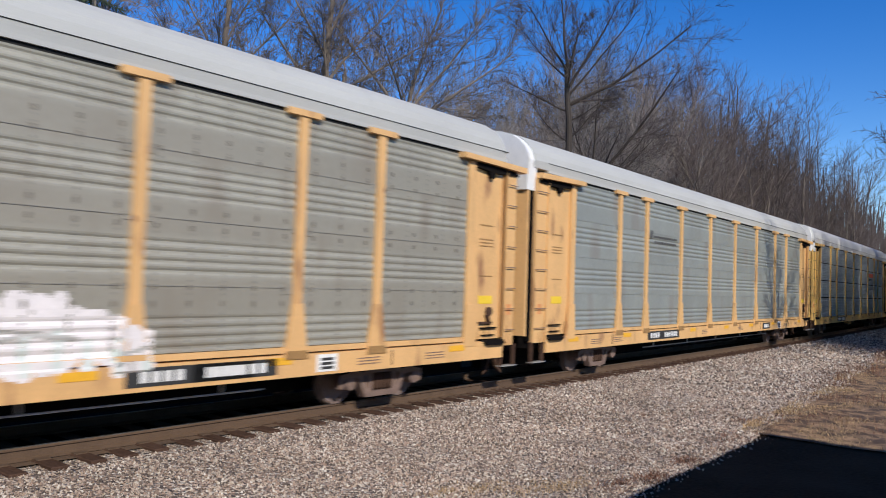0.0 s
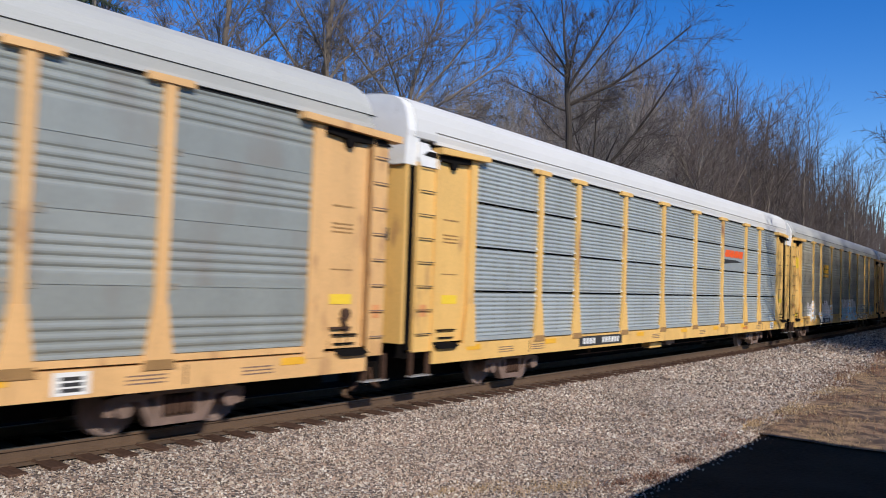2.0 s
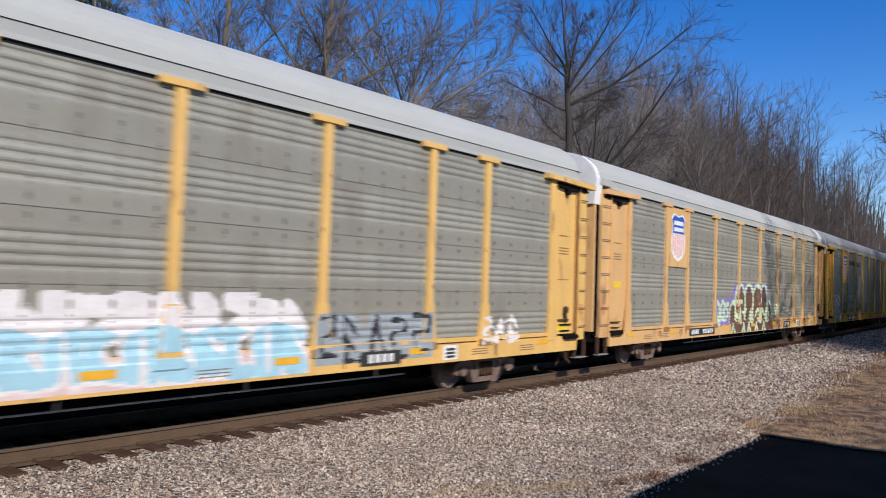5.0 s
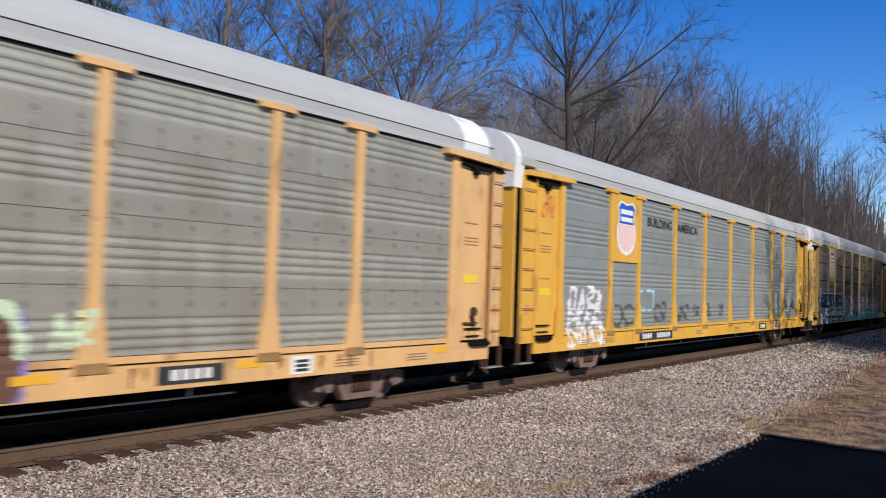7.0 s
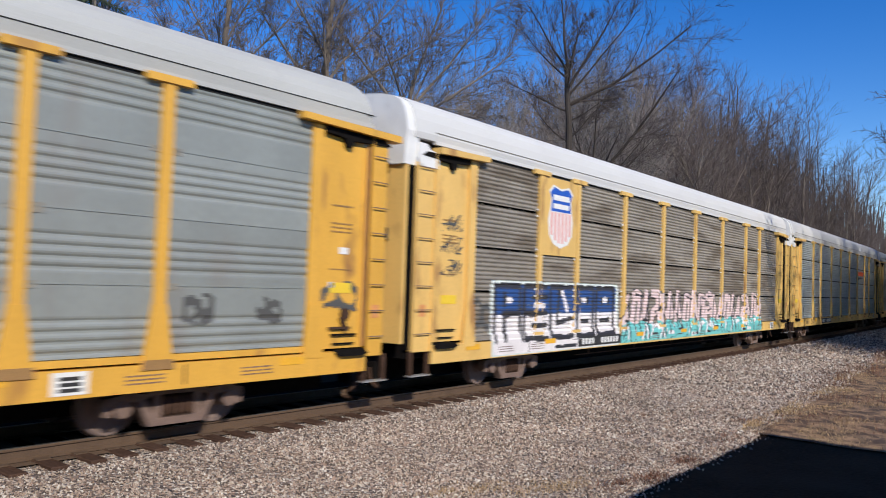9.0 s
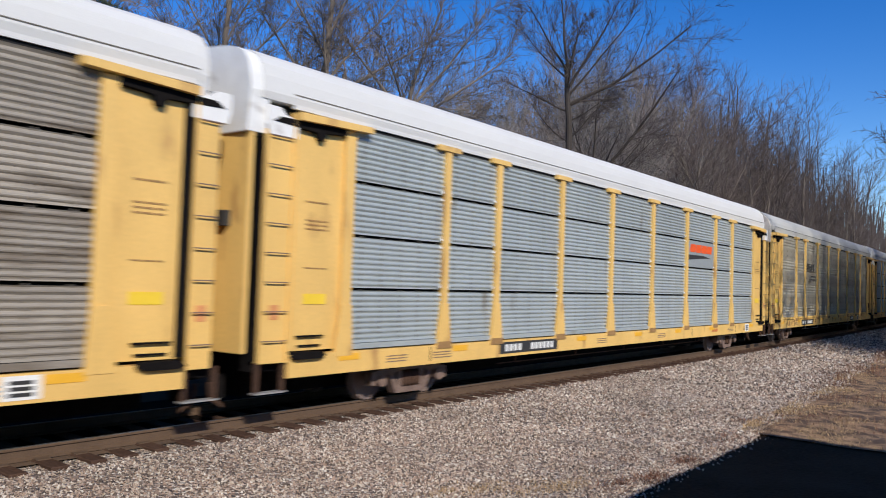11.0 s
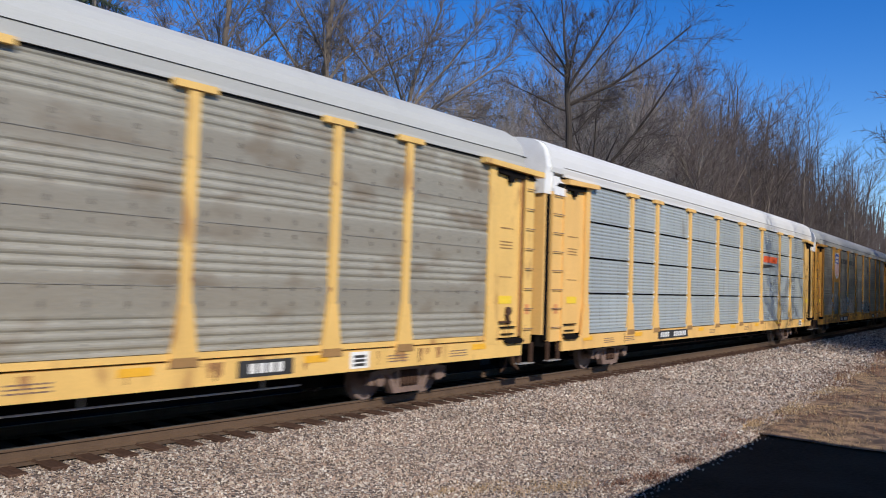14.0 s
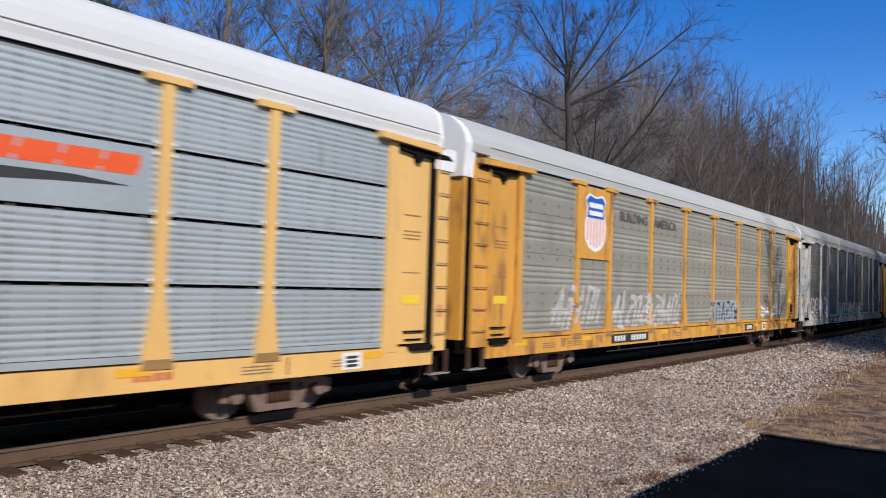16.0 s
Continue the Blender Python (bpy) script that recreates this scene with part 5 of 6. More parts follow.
RUSTY = material("rust_smear", (0.245, 0.228, 0.185), 0.75, vary=0.3, scale=5)
POST_RUST = material("post_rust", (0.27, 0.115, 0.05), 0.85, vary=0.25, scale=8)
SEAM = material("lap_seam", (0.205, 0.195, 0.17), 0.7, vary=0.3)
BOLT = material("bolt_dark", (0.15, 0.135, 0.11), 0.7, vary=0.3)
P = POSTS
CARS = {
    -1: dict(type="A", roof="grey", panel="green_grey", yellow="peach", tail_cap="grey", plate=P[6] - 1.7, graffiti=[(P[4] - 0.6, P[5] - 0.12, 0.95, 2.15, "blocks", 1), (P[5] - 0.3, P[5] + 0.3, 0.8, 1.7, "blocks", 2)],
             label="weathered autorack car with greenish grey panels and white spray paint"),
    0: dict(type="A", roof="grey", panel="grey", yellow="peach", emblem="word", label="autorack car with grey ribbed panels and peach-yellow posts"),
    1: dict(type="B", tool_box=True, roof="white", panel="silver", yellow="pale", emblem="swoosh", tail_cap="white", label="autorack car with silver ribbed panels, white roof and orange sign"),
    2: dict(type="A", roof="grey", panel="green_grey", yellow="pale", emblem="block", big_label=True, label_z=1.30, tail_cap="grey", plate=P[1] + 1.0,
            graffiti=[(P[0] - 0.75, P[0] + 0.75, 0.85, 2.05, "blocks", 3), (P[0] - 1.25, P[0] - 0.85, 1.2, 1.9, "blocks", 13), (P[1] + 0.1, P[2] - 0.2, 0.72, 2.0, "blocks", 4), (P[1] - 0.35, P[1] + 0.25, 0.72, 1.4, "blocks", 14), (P[2] - 0.2, P[2] + 0.35, 0.75, 1.9, "blocks", 15),
                      (P[3] + 0.05, P[5] - 0.3, 0.75, 2.1, "blue_pale", 5), (P[5] - 0.15, P[6] + 0.1, 0.85, 1.75, "grey_blob", 6), (P[7] - 0.2, P[7] + 1.5, 1.0, 1.7, "tag", 7)],
            label="weathered brownish autorack car with a golden emblem and pale graffiti"),
    3: dict(type="A", label_z=2.45, rusty=20, roof="grey", panel="green_grey", yellow="peach", emblem="shield", plate=P[2] - 1.4, patch=True, graffiti=[(P[2] + 0.02, P[2] + 1.85, 1.02, 2.1, "green", 8), (P[2] + 1.75, P[4] + 2.1, 0.72, 2.72, "brown_green", 9), (P[5] - 0.55, P[5] + 0.05, 1.3, 1.9, "green_bit", 18)],
            label="weathered autorack car with a shield and brown and green graffiti"),
    4: dict(type="A", label_z=2.2, white_labels=True, roof="grey", panel="grey", yellow="gold", emblem="shield_text", plate=P[2] - 1.5, graffiti=[(-PANEL_END + 0.3, P[0] - 0.45, 1.55, 2.45, "tag", 10), (-PANEL_END + 0.2, P[0] - 0.25, 0.74, 1.6, "tag", 41), (P[0] + 0.15, P[1] - 0.15, 1.15, 2.0, "dark_tag", 11), (P[1] + 1.35, P[1] + 2.3, 1.3, 2.0, "dark_tag", 12), (P[1] + 0.12, P[1] + 1.3, 1.66, 2.34, "outline", 27),
                                                                                                     (P[2] + 0.2, P[2] + 1.5, 1.3, 2.0, "dark_tag", 21), (P[2] + 1.9, P[2] + 2.5, 1.4, 1.9, "dark_tag", 22), (P[3] + 0.3, P[3] + 0.8, 1.4, 1.9, "dark_tag", 23), (P[3] + 1.7, P[3] + 2.2, 1.4, 1.9, "dark_tag", 24), (P[7] + 0.4, P[7] + 0.9, 1.6, 2.1, "dark_tag", 25), (P[7] + 1.7, P[7] + 2.2, 1.6, 2.1, "dark_tag", 26), (HALF - 2.0, HALF - 1.15, 1.75, 2.4, "dark_tag", 51), (-HALF + 1.25, -HALF + 1.95, 4.05, 4.65, "red_pen", 52)],
            label="grey autorack car with a shield and golden yellow ends"),
    5: dict(type="B", rusty=20, roof="white", panel="umber", yellow="lemon", emblem="shield", plate=P[1] + 1.4, graffiti=[(-PANEL_END + 0.7, P[2] - 0.3, 0.72, 2.45, "blue_white", 31), (P[2] - 0.2, P[7] + 0.3, 0.75, 2.35, "pink_teal", 32), (-PANEL_END + 0.05, -PANEL_END + 0.75, 1.25, 2.1, "dark_tag", 33), (-HALF + 1.2, -HALF + 1.95, 2.45, 3.9, "pen", 53)],
            label="brown ribbed autorack car with large blue, white and teal graffiti"),
    6: dict(type="B", roof="white", panel="silver", yellow="lemon", emblem="swoosh", tail_cap="white", label="autorack car with silver ribbed panels, white roof and orange sign"),
    7: dict(type="A", inset=0.47, rusty=34, roof="grey", panel="brown", yellow="lemon", emblem="stripes", lead_cap="grey", plate=-6.8, graffiti=[(P[3] + 0.9, P[3] + 2.4, 1.35, 1.9, "faint_tag", 34)], label="brownish grey autorack car with black striped emblem"),
    8: dict(type="B", ribs="shallow", roof="white", panel="silver", yellow="apricot", emblem="swoosh", tail_cap="white", label="autorack car with silver ribbed panels, white roof and orange sign"),
    9: dict(type="A", rusty=48, roof="grey", panel="green_grey", yellow="rusty_gold", emblem="shield_bars", graffiti=[(P[0] - 1.3, P[0] + 1.4, 1.2, 2.5, "streaks", 35), (P[1] + 0.15, P[3] - 0.3, 1.15, 2.3, "streaks", 36), (P[4] - 0.2, P[5] - 0.1, 1.15, 2.0, "grey_blob", 37), (P[6] + 0.2, P[7] + 0.8, 1.3, 1.8, "tag", 38)],
            label="grey autorack car with a shield and white streaky graffiti"),
    10: dict(type="A", roof="grey", panel="slate", yellow="white", graffiti=[(-PANEL_END + 0.2, P[1], 1.1, 2.3, "tag", 39), (P[2], P[5], 1.1, 1.9, "pink_teal", 40)], label="grey autorack car with off-white posts and graffiti"),
    11: dict(type="A", roof="white", panel="brown", yellow="gold", label="brownish autorack car with golden yellow posts"),
}
YELLOW["white"] = material("paint_off_white", (0.55, 0.54, 0.51), 0.55, vary=0.12, scale=1.5, spots=(0.30, 0.27, 0.22), spot_at=0.66)
TRAIN = {i: build_car(i, spec) for i, spec in CARS.items()}
build_track()


def car_pose(idx, t):
    s = LEAD + idx * PITCH_CAR - travelled(t)
    x1, y1, _ = on_track(s + (PITCH_CAR - TRUCKS) / 2)
    x2, y2, _ = on_track(s + (PITCH_CAR + TRUCKS) / 2)
    return pose((x1 + x2) / 2, (y1 + y2) / 2, 0, 0, 0, math.degrees(math.atan2(y2 - y1, x2 - x1)))


# ---- bare winter trees ----
def tree_mesh(seed, height, spread, levels, density, fork=0.35, trunk=0.5, girth=0.0135, limb=0.9, limbs=(), thin=0.009):
    """A bare tree: tapered trunk, limbs and twigs as thin tapered tubes. Returns the wood and the twigs."""
    rng = random.Random(seed)
    wood, twigs = ([], []), ([], [])

    def tube(store, p, q, r0, r1, n):
        V, F = store
        d = (q - p).normalized()
        u = d.orthogonal().normalized()
        w = d.cross(u)
        k = len(V)
        for c, r in ((p, r0), (q, r1)):
            for i in range(n):
                a = 2 * math.pi * i / n
                V.append(c + u * (r * math.cos(a)) + w * (r * math.sin(a)))
        for i in range(n):
            F.append((k + i, k + (i + 1) % n, k + n + (i + 1) % n, k + n + i))

    def spike(store, p, q, r):
        V, F = store
        d = (q - p).normalized()
        u = d.orthogonal().normalized()
        w = d.cross(u)
        k = len(V)
        V.extend((p + u * r, p - u * r * 0.5 + w * r * 0.87, p - u * r * 0.5 - w * r * 0.87, q))
        F.extend(((k, k + 1, k + 3), (k + 1, k + 2, k + 3), (k + 2, k, k + 3)))

    def branch(p, d, length, r, level):
        store = wood if level < 2 else twigs
        if level == levels:
            spike(store, p, p + (d + Vector((0, 0, 0.15))).normalized() * length, r)
            return
        steps = (6, 6, 4, 3, 2)[level]
        n = (8, 6, 4, 3, 3)[level]
        r_end = r * (0.55 if level == 0 else 0.22)
        bend = (0.08, 0.12, 0.18, 0.20, 0.2)[level]
        for i in range(steps):
            f0, f1 = i / steps, (i + 1) / steps
            d = (d + Vector((rng.uniform(-bend, bend), rng.uniform(-bend, bend), rng.uniform(-bend, bend) + rise[level]))).normalized()
            q = p + d * (length / steps)
            tube(store, p, q, r + (r_end - r) * f0, r + (r_end - r) * f1, n)
            if level < levels and not (level == 0 and f1 < fork):
                kids = density[level] * (0.7 + 0.6 * f1)
                kids = int(kids) + (rng.random() < kids % 1)
                for _ in range(kids):
                    side = d.orthogonal().normalized()
                    side.rotate(Matrix.Rotation(rng.uniform(0, 2 * math.pi), 3, d))
                    apart = rng.uniform(0.45, 1.0) * spread
                    dd = (d * math.cos(apart) + side * math.sin(apart)).normalized()
                    share = (limb * rng.uniform(0.8, 1.15) if level == 0 else rng.uniform(0.32, 0.60)) * (1.15 - 0.4 * f1)
                    thick = max(thin, (r + (r_end - r) * f1) * rng.uniform(0.34, 0.54))
                    branch(p.lerp(q, rng.random()), dd, length * share, thick, level + 1)
            p = q
        if level == 0:
            for k in range(3):
                dd = Vector((math.cos(k * 2.1 + seed), math.sin(k * 2.1 + seed), 1.5)).normalized()
                branch(p, dd, height * (1.02 - trunk) * rng.uniform(0.8, 1.05), r_end * 0.72, 1)

    rise = (0.02, 0.05, 0.035, 0.03, 0.02)
    if limbs:
        # a trunk of its own course, and main limbs that each leave it at a height, towards (side, depth, up), with a length and girth
        p, r0 = Vector((0, 0, -0.4)), height * girth
        n = 9
        for i in range(n):
            q = Vector((0.10 * math.sin(i * 1.3 + seed), 0.10 * math.sin(i * 0.9), height * trunk * (i + 1) / n))
            tube(wood, p, q, r0 * (1 - 0.55 * i / n), r0 * (1 - 0.55 * (i + 1) / n), 8)
            p = q
        for z, sx, sy, sz, length, r in limbs:
            i = min(n - 1, z / (height * trunk) * n)
            branch(Vector((0.10 * math.sin((i - 1) * 1.3 + seed), 0.10 * math.sin((i - 1) * 0.9), z)), Vector((sx, sy, sz)).normalized(), length, r, 1)
    else:
        branch(Vector((0, 0, -0.4)), Vector((0, 0, 1)), height * trunk, height * girth, 0)
    out = []
    for name, (V, F) in (("trunk", wood), ("crown", twigs)):
        me = bpy.data.meshes.new(name)
        me.from_pydata(V, [], F)
        me.materials.append(None)
        out.append(me)
    return out


def build_tree(meshes, m, mats, label, group):
    t = new("tree")
    place("trunk", meshes[0], mats[0], t)
    place("crown", meshes[1], mats[1], t)["kind"] = "stuff"
    t.matrix_basis = m
    tagged(t, label, "tree", group)
    return t


BIG = [tree_mesh(s, 20, 1.05, 4, (1.7, 2.0, 2.0, 2.0), 0.40, 0.60, 0.0088, 0.66) for s in (12, 13)]
SLIM = [tree_mesh(s, 18, 0.88, 3, (2.1, 2.8, 2.2), 0.34, 0.66, 0.0070, 0.44, thin=0.010) for s in (21, 22, 23, 24)]
# the oak that stands free of the woods: side limbs at heights over its foot
OAK = tree_mesh(7, 15.6, 0.85, 4, (0, 2.3, 2.2, 2.0), 0, 0.82, 0.0150, thin=0.007, limbs=[
    (12.4, -1.6, 0.2, 2.6, 4.0, 0.060), (12.7, -0.6, 0.0, 3.4, 3.9, 0.065), (11.6, 1.4, 0.3, 3.9, 4.8, 0.080), (10.9, 4.6, -0.2, 2.2, 6.2, 0.090), (11.3, 2.6, 0.2, 3.2, 4.8, 0.060),
    (10.6, -2.7, 0.4, 1.2, 3.4, 0.045), (10.2, 2.2, 0.5, 0.9, 2.8, 0.040), (12.1, -2.2, -0.4, 1.3, 3.2, 0.045), (12.2, 0.6, 1.5, 2.6, 3.4, 0.05), (11.6, 0.2, -1.5, 2.2, 3.0, 0.05), (9.2, -1.8, -0.3, 0.9, 2.6, 0.04), (9.4, 2.0, 0.3, 1.4, 2.6, 0.04)])
LEANER = tree_mesh(9, 12.0, 0.85, 4, (0, 2.4, 2.2, 1.8), 0, 0.64, 0.0150, thin=0.007, limbs=[(7.4, 3.8, 0.2, 4.3, 6.6, 0.10), (7.6, 1.2, 0.4, 4.0, 4.6, 0.06), (7.0, 2.6, -0.4, 2.0, 4.2, 0.055), (7.6, -0.8, 0.4, 3.4, 4.0, 0.05), (6.6, 3.2, 0.5, 3.0, 4.6, 0.05)])
ASH = [tree_mesh(3, 15, 0.8, 4, (0, 2.4, 2.2, 1.8), 0, 0.84, 0.0115, thin=0.008, limbs=[
    (8.6, -1.6, 0.2, 2.2, 4.4, 0.065), (9.3, 1.5, 0.1, 1.9, 4.2, 0.060), (8.9, 2.7, -0.3, 1.5, 4.6, 0.060), (10.2, -1.2, 0.3, 2.4, 3.8, 0.05), (10.8, 1.0, -0.4, 2.4, 3.8, 0.05), (12.3, 0.2, 0.2, 2.0, 3.4, 0.05), (8.4, -2.4, -0.2, 0.9, 3.4, 0.045), (9.8, 0.3, 1.6, 1.8, 3.2, 0.04), (9.5, 0.1, -1.6, 1.9, 3.2, 0.04)]),
    tree_mesh(4, 12, 0.8, 4, (0, 2.4, 2.2, 1.8), 0, 0.74, 0.0125, thin=0.008, limbs=[
    (8.2, -1.2, 0.1, 1.8, 4.2, 0.065), (8.6, 0.3, 0.2, 2.8, 4.6, 0.070), (8.3, 2.4, -0.2, 1.2, 4.4, 0.065), (8.5, 1.8, 0.2, 2.6, 4.6, 0.065), (8.0, -2.2, 0.2, 0.7, 3.6, 0.05), (8.6, 0.6, 1.6, 1.8, 3.4, 0.05), (8.4, -0.4, -1.6, 1.8, 3.4, 0.05), (7.9, 2.2, 0.3, 0.3, 3.0, 0.04)])]
HEDGE_TREE = tree_mesh(6, 11.5, 0.85, 4, (0, 2.0, 1.7, 1.6), 0, 0.80, 0.0120, limbs=[
    (6.4, -2.6, 0.2, 0.9, 3.7, 0.05), (7.4, -2.4, -0.3, 0.8, 3.6, 0.05), (8.4, -2.2, 0.3, 1.5, 3.3, 0.045), (7.0, 2.4, 0.2, 1.4, 4.0, 0.06), (8.0, 1.2, 1.2, 2.0, 3.6, 0.05), (8.8, 0.4, -0.8, 2.4, 3.0, 0.05), (6.8, 0.6, 2.2, 1.2, 3.4, 0.05), (7.6, 0.4, -2.2, 1.2, 3.4, 0.05)])
TWIG = material("twig", (0.185, 0.167, 0.156), 0.95, vary=0.2, scale=0.6, fine=10, bump=0)
TWIG_MID = material("twig_mid", (0.15, 0.125, 0.108), 0.95, vary=0.2, scale=0.6, fine=10, bump=0)
TWIG_FAR = material("twig_far", (0.108, 0.085, 0.076), 0.95, vary=0.2, scale=0.6, fine=10, bump=0)
TWIG_DARK = material("twig_dark", (0.085, 0.068, 0.062), 0.95, vary=0.2, scale=0.6, fine=10, bump=0)
TWIG_RED = material("twig_red", (0.20, 0.155, 0.14), 0.95, vary=0.2, scale=0.6, fine=10, bump=0)


def plant_woods():
    rng = random.Random(77)
    # (x, y, turn, size, shape, wood, label)
    side = -57.0
    for x, y, rz, size, shape, wood, label in (
            (29.85, 17.30, side, 1.0, OAK, (BARK_DARK, TWIG_DARK), "tall bare oak with spreading dark limbs"),
            (31.3, 16.9, side, 1.0, LEANER, (BARK_DARK, TWIG_DARK), "bare tree with a long leaning limb"),
            (17.3, 19.2, -42.0, 1.0, ASH[0], (BARK_MID, TWIG_MID), "tall bare deciduous tree with spreading grey limbs"),
            (19.4, 17.6, -46.0, 1.0, ASH[1], (BARK_MID, TWIG_MID), "low-forked bare tree with spreading grey limbs"),
            (14.9, 21.6, -36.0, 0.95, ASH[0], (BARK_MID, TWIG_MID), "tall bare deciduous tree with spreading grey limbs"),
            (11.6, 23.5, 60.0, 1.0, ASH[1], (BARK_MID, TWIG_MID), "low-forked bare tree with spreading grey limbs"),
            (22.6, 24.0, 100.0, 0.92, ASH[0], (BARK_MID, TWIG_MID), "tall bare deciduous tree with spreading grey limbs")):
        build_tree(shape, pose(x, y, -0.5, 0, 0, rz) @ Matrix.Scale(size, 4), wood, label, "trees behind the track")
    for x, y, h, k, rz in ((40.5, 22.5, 16.0, 0, 300), (50.0, 21.5, 17.0, 1, 250), (46.0, 26.0, 18.0, 0, 80)):
        build_tree(BIG[k], pose(x, y, -0.5, 0, 0, rz) @ Matrix.Scale(h / 20, 4), (BARK, TWIG), "tall bare deciduous tree with spreading grey limbs", "trees behind the track")
    for i in range(100):
        x = 5 + 165 * (i / 100) ** 1.1 + rng.uniform(-1.5, 1.5)
        y = rng.uniform(23, 40) + 0.03 * x
        if x < 50:
            y = rng.uniform(30, 42)
        h = rng.uniform(0.84, 1.1) * (12.5 + 12.0 * min(1.0, max(0.0, (x - 34) / 30)) + 0.02 * max(0, x - 60))
        red = rng.random() < 0.3
        m = pose(x, y, -0.5, 0, 0, rng.uniform(0, 360)) @ Matrix.Scale(h / 18, 4)
        build_tree(SLIM[i % 4], m, (BARK_MID, TWIG_FAR) if x > 62 else (BARK, TWIG_RED if red else TWIG), "slim bare tree of the winter woods", "trees behind the track")


def plant_wood_edge():
    """The edge of the woods that faces the track, a fan of trees of growing height."""
    rng = random.Random(41)
    for i in range(62):
        slope, far = 0.34 + 0.50 * (i + rng.random()) / 62, rng.uniform(42, 76)
        x, y = far / math.hypot(1, slope), far * slope / math.hypot(1, slope)
        h = (0.29 * far + 1.4) * rng.uniform(0.72, 1.02)
        m = pose(x, y, -0.5, 0, 0, rng.uniform(0, 360)) @ Matrix.Scale(h / 18, 4)
        build_tree(SLIM[i % 4], m, (BARK_MID, TWIG_FAR) if slope < 0.42 else (BARK, TWIG_RED if rng.random() < 0.25 else TWIG), "slim bare tree of the winter woods", "trees behind the track")


def build_brush(name, label, stems, seed, mat, bulk=1.0):
    """Bare stems with a few twigs each. stems: a function of the generator that gives x, y, height and lean."""
    rng = np.random.default_rng(seed)
    V, F = [], []
    for _ in range(stems[0]):
        x, y, h, lean = stems[1](rng)
        r = (0.010 + 0.0026 * h) * bulk
        a, l = rng.uniform(0, 6.28), lean * h
        k = len(V)
        tx, ty = x + math.cos(a) * l, y + math.sin(a) * l
        for cx, cy, z, rr in ((x, y, -0.6, r), ((x * 0.6 + tx * 0.4), (y * 0.6 + ty * 0.4), h * 0.55, r * 0.7), (tx, ty, h, r * 0.25)):
            for b in range(3):
                V.append((cx + rr * math.cos(b * 2.094), cy + rr * math.sin(b * 2.094), z))
        for j in (0, 3):
            for b in range(3):
                F.append((k + j + b, k + j + (b + 1) % 3, k + j + 3 + (b + 1) % 3, k + j + 3 + b))
        for q in range(7):
            f = rng.uniform(0.35, 0.97)
            bx, by, bz = x + (tx - x) * f, y + (ty - y) * f, h * f
            a2, l2 = rng.uniform(0, 6.28), rng.uniform(0.06, 0.14) * h + 0.3
            k = len(V)
            w = 0.014 * bulk
            V.extend([(bx, by, bz - w), (bx, by, bz + w), (bx + math.cos(a2) * l2, by + math.sin(a2) * l2, bz + l2 * 0.9), (bx + w, by + w, bz)])
            F.extend([(k, k + 1, k + 2), (k + 1, k + 3, k + 2)])
    me = bpy.data.meshes.new(name)
    me.from_pydata(V, [], F)
    me.materials.append(None)
    tagged(place(name, me, mat), label, "woods", kind="stuff")


def far_stem(rng):
    x = rng.uniform(-8, 420) if rng.random() < 0.4 else rng.uniform(25, 200)
    h = rng.uniform(2.0, 9.5) if rng.random() < 0.5 else rng.uniform(7, 17)
    if x < 60:
        h = min(h, 6 + 0.11 * max(x, 0))
    return x, rng.uniform(27, 62) + 0.03 * x, h, rng.uniform(0, 0.16)


def distant_stem(rng):
    x = rng.uniform(85, 400)
    return x, rng.uniform(28, 80) + 0.02 * x, rng.uniform(7, 27), rng.uniform(0, 0.15)


def near_stem(rng):
    # out-of-view stems, added to thicken the tree shade on the far cars
    x = rng.uniform(41, 100)
    return x, 0.14 * x - 1.8 - rng.exponential(4.0), rng.uniform(6, 15), rng.uniform(0, 0.05)


def plant_near_side():
    """Trees on the camera's side of the track; their shadows fall on the train and the ballast."""
    rng = random.Random(5)
    for i in range(9):
        x = 37.5 + 4.4 * i + rng.uniform(-0.8, 0.8)
        y = 0.13 * x - 2.6 - rng.uniform(0, 2.5)
        m = pose(x, y, -0.5, 0, 0, rng.uniform(0, 360)) @ Matrix.Scale(rng.uniform(11, 15) / 18, 4)
        build_tree(SLIM[i % 4], m, (BARK, TWIG), "slim bare tree on the grassy side of the track", "trees on the grassy side")
    for x, y, h, k, rz in ((50.0, -3.0, 16, 1, 160), (60.0, -2.0, 17, 0, 220)):
        build_tree(BIG[k], pose(x, y, -0.5, 0, 0, rz) @ Matrix.Scale(h / 20, 4), (BARK, TWIG), "spreading bare tree on the grassy side of the track", "trees on the grassy side")
    build_tree(HEDGE_TREE, pose(33.4, 2.1, -0.5, 0, 0, -84), (BARK_DARK, TWIG_DARK), "small bare tree with low spreading limbs", "trees on the grassy side")


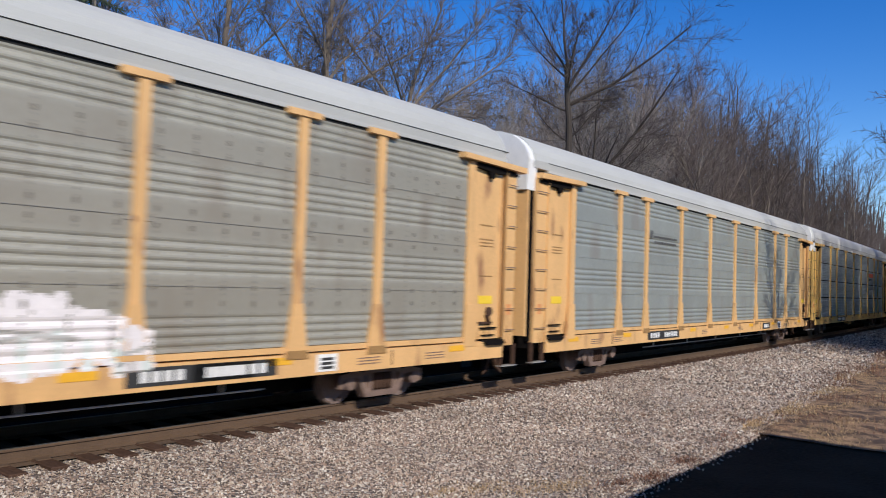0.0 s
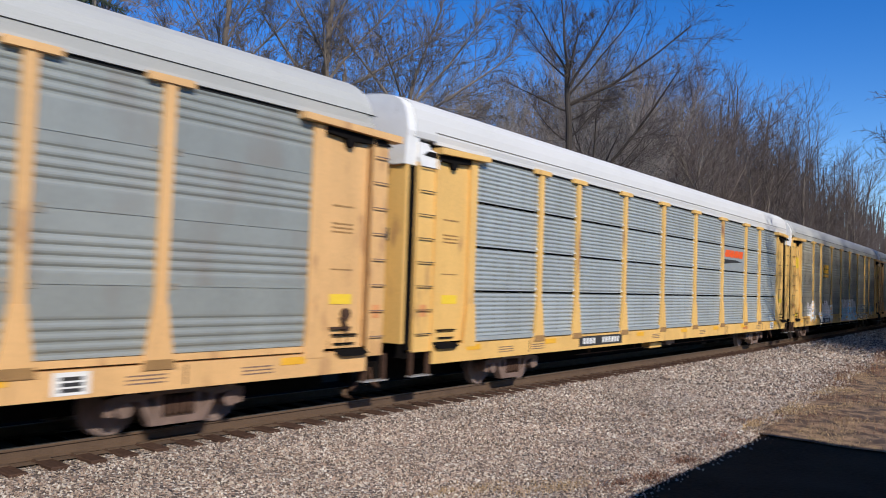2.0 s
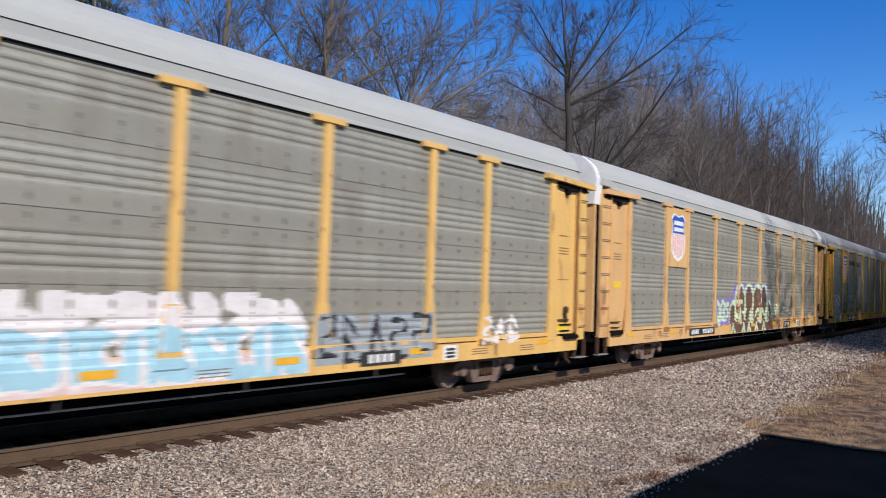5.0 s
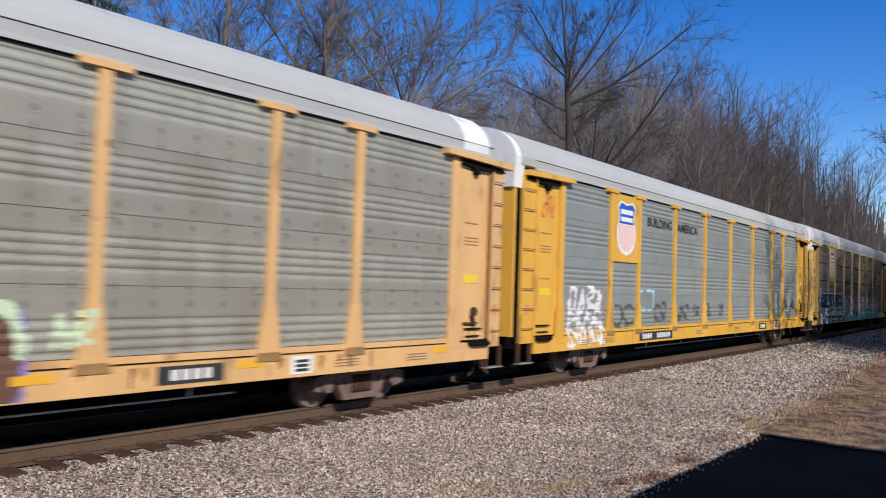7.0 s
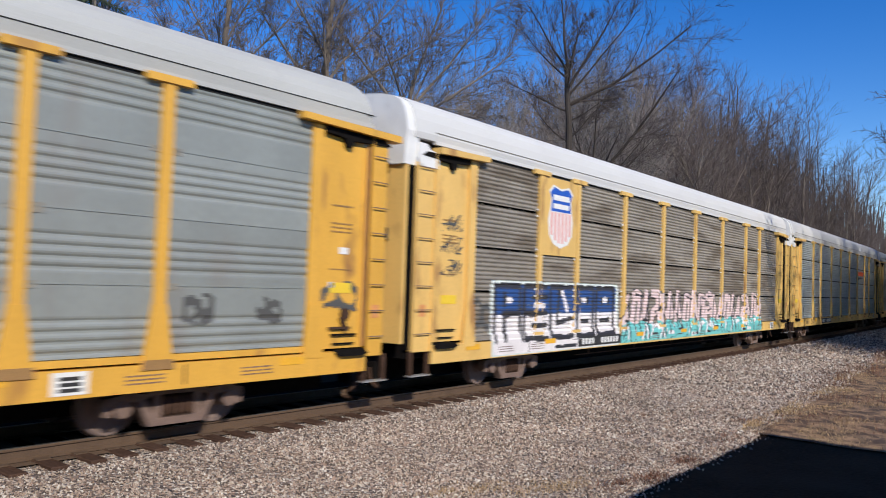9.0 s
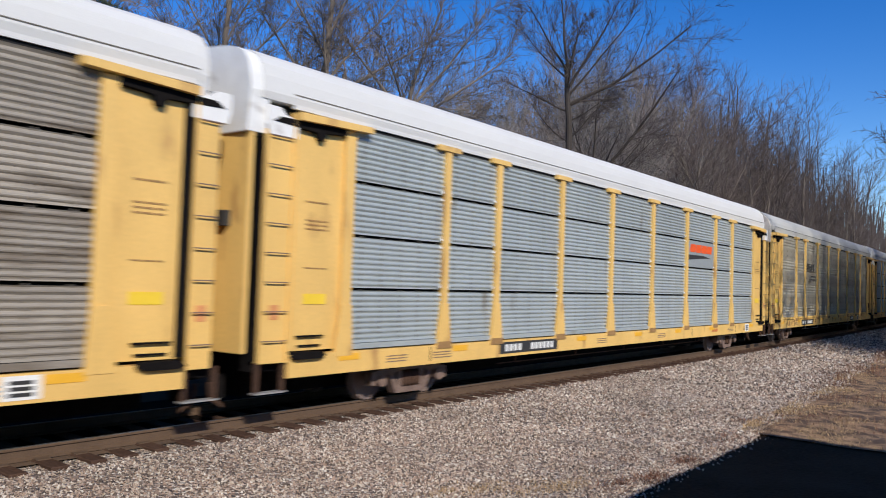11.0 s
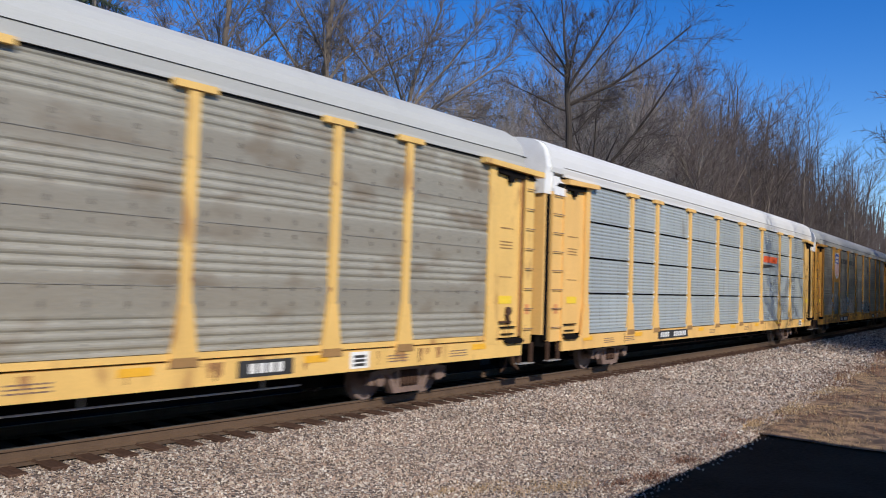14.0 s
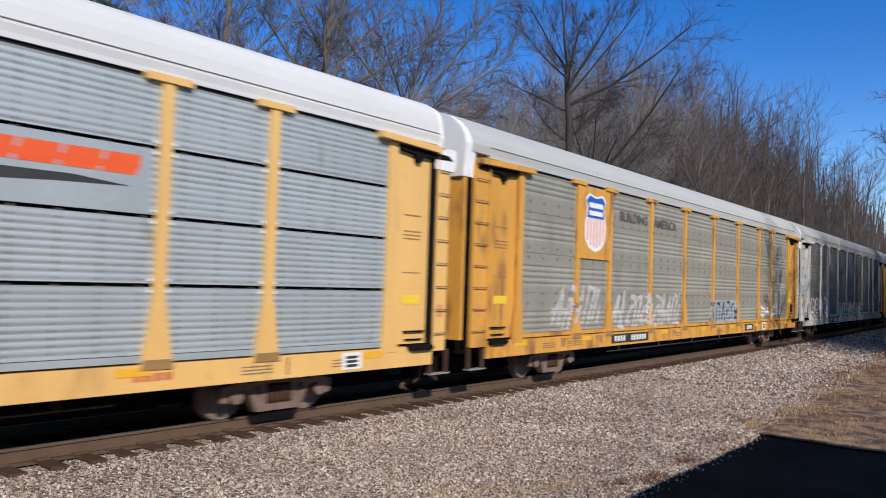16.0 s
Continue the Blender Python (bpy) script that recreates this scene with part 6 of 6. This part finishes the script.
def build_conifer(x, y, h):
    """A spruce: trunk and drooping branches set with needle sprays."""
    rng = np.random.default_rng(4)
    t = new("spruce_tree")
    bm = bmesh.new()
    n = 8
    rings = [[bm.verts.new((r * math.cos(6.283 * k / n), r * math.sin(6.283 * k / n), z)) for k in range(n)] for z, r in ((-0.3, 0.2), (h * 0.5, 0.11), (h, 0.015))]
    for a, b in zip(rings, rings[1:]):
        for k in range(n):
            bm.faces.new((a[k], a[(k + 1) % n], b[(k + 1) % n], b[k]))
    part("trunk", bm, BARK, t)
    V, F = [], []
    z = 3.0
    while z < h - 0.2:
        reach = 2.3 * (1 - (z / h) ** 1.3) + 0.15
        for _ in range(7):
            a = rng.uniform(0, 6.283)
            L = reach * rng.uniform(0.7, 1.1)
            for _ in range(int(26 * L) + 6):
                f = rng.uniform(0.15, 1.0)
                px, py, pz = math.cos(a) * L * f, math.sin(a) * L * f, z - 0.35 * L * f * f + rng.normal(0, 0.04)
                b, l = a + rng.uniform(-1.2, 1.2), rng.uniform(0.12, 0.30)
                qx, qy, qz = px + math.cos(b) * l, py + math.sin(b) * l, pz - rng.uniform(0.02, 0.16)
                k = len(V)
                w = 0.018
                V.extend([(px - math.sin(b) * w, py + math.cos(b) * w, pz), (px + math.sin(b) * w, py - math.cos(b) * w, pz), (qx, qy, qz), (px, py, pz + 0.03)])
                F.extend([(k, k + 1, k + 2), (k, k + 2, k + 3), (k + 1, k + 3, k + 2)])
        z += rng.uniform(0.25, 0.42)
    me = bpy.data.meshes.new("crown")
    me.from_pydata(V, [], F)
    me.materials.append(None)
    place("crown", me, NEEDLE, t)["kind"] = "stuff"
    t.matrix_basis = pose(x, y, -0.5)
    tagged(t, "dark green spruce tree behind the track", "tree", "trees behind the track")


NEEDLE = material("spruce_needles", (0.035, 0.055, 0.03), 0.8, vary=0.3, scale=2, bump=0, island=0.3)
build_conifer(10.4, 21.5, 14.0)
plant_woods()
plant_wood_edge()
build_brush("woods_undergrowth", "dense bare saplings and brush of the far woods", (10500, far_stem), 15, TWIG, 1.25)
build_brush("distant_woods", "distant bare woods along the line", (7000, distant_stem), 18, TWIG_FAR, 3.2)
build_brush("roadside_thicket", "unseen thicket of bare saplings, added for its shade", (2600, near_stem), 16, TWIG)
plant_near_side()
build_stones()
build_dry_grass()


def build_depot():
    """The plain building behind the camera whose shadow lies on the ground."""
    hut = new("building")
    tagged(hut, "plain building with a flat roof that shades the ground", "building")
    for name, (x0, x1, y0, y1, z0, z1) in dict(wall=(-14, 11.7, -10, -3.6, -0.55, 5.3), roof=(-14.6, 12.2, -10.6, -3.15, 5.3, 5.5)).items():
        bm = bmesh.new()
        box(bm, x0, x1, y0, y1, z0, z1)
        part(name, bm, material("building_" + name, (0.35, 0.25, 0.2) if name == "wall" else (0.12, 0.12, 0.12), 0.85), hut)


build_depot()


def motions():
    times = [0.5 * i for i in range(33)]
    for idx, car in TRAIN.items():
        walk(car, [(t, car_pose(idx, t)) for t in times])
    number = {car: idx for idx, car in TRAIN.items()}
    for car, wheel, ax in WHEELS:
        s = LEAD + number[car] * PITCH_CAR
        shown = [k / 30 for k in range(481) if -32 < s - travelled(k / 30) < 75]
        if not shown:
            continue
        first = travelled(shown[0])
        rows = [(t, pose(ax, 0, 0.42, 0, -math.degrees((travelled(t) - first) / 0.42) % 360, 0)) for t in shown]
        if shown[0] > 0:
            rows.insert(0, (0.0, rows[0][1]))
        if shown[-1] < 15.99:
            rows.append((16.0, rows[-1][1]))
        walk(wheel, rows)


motions()
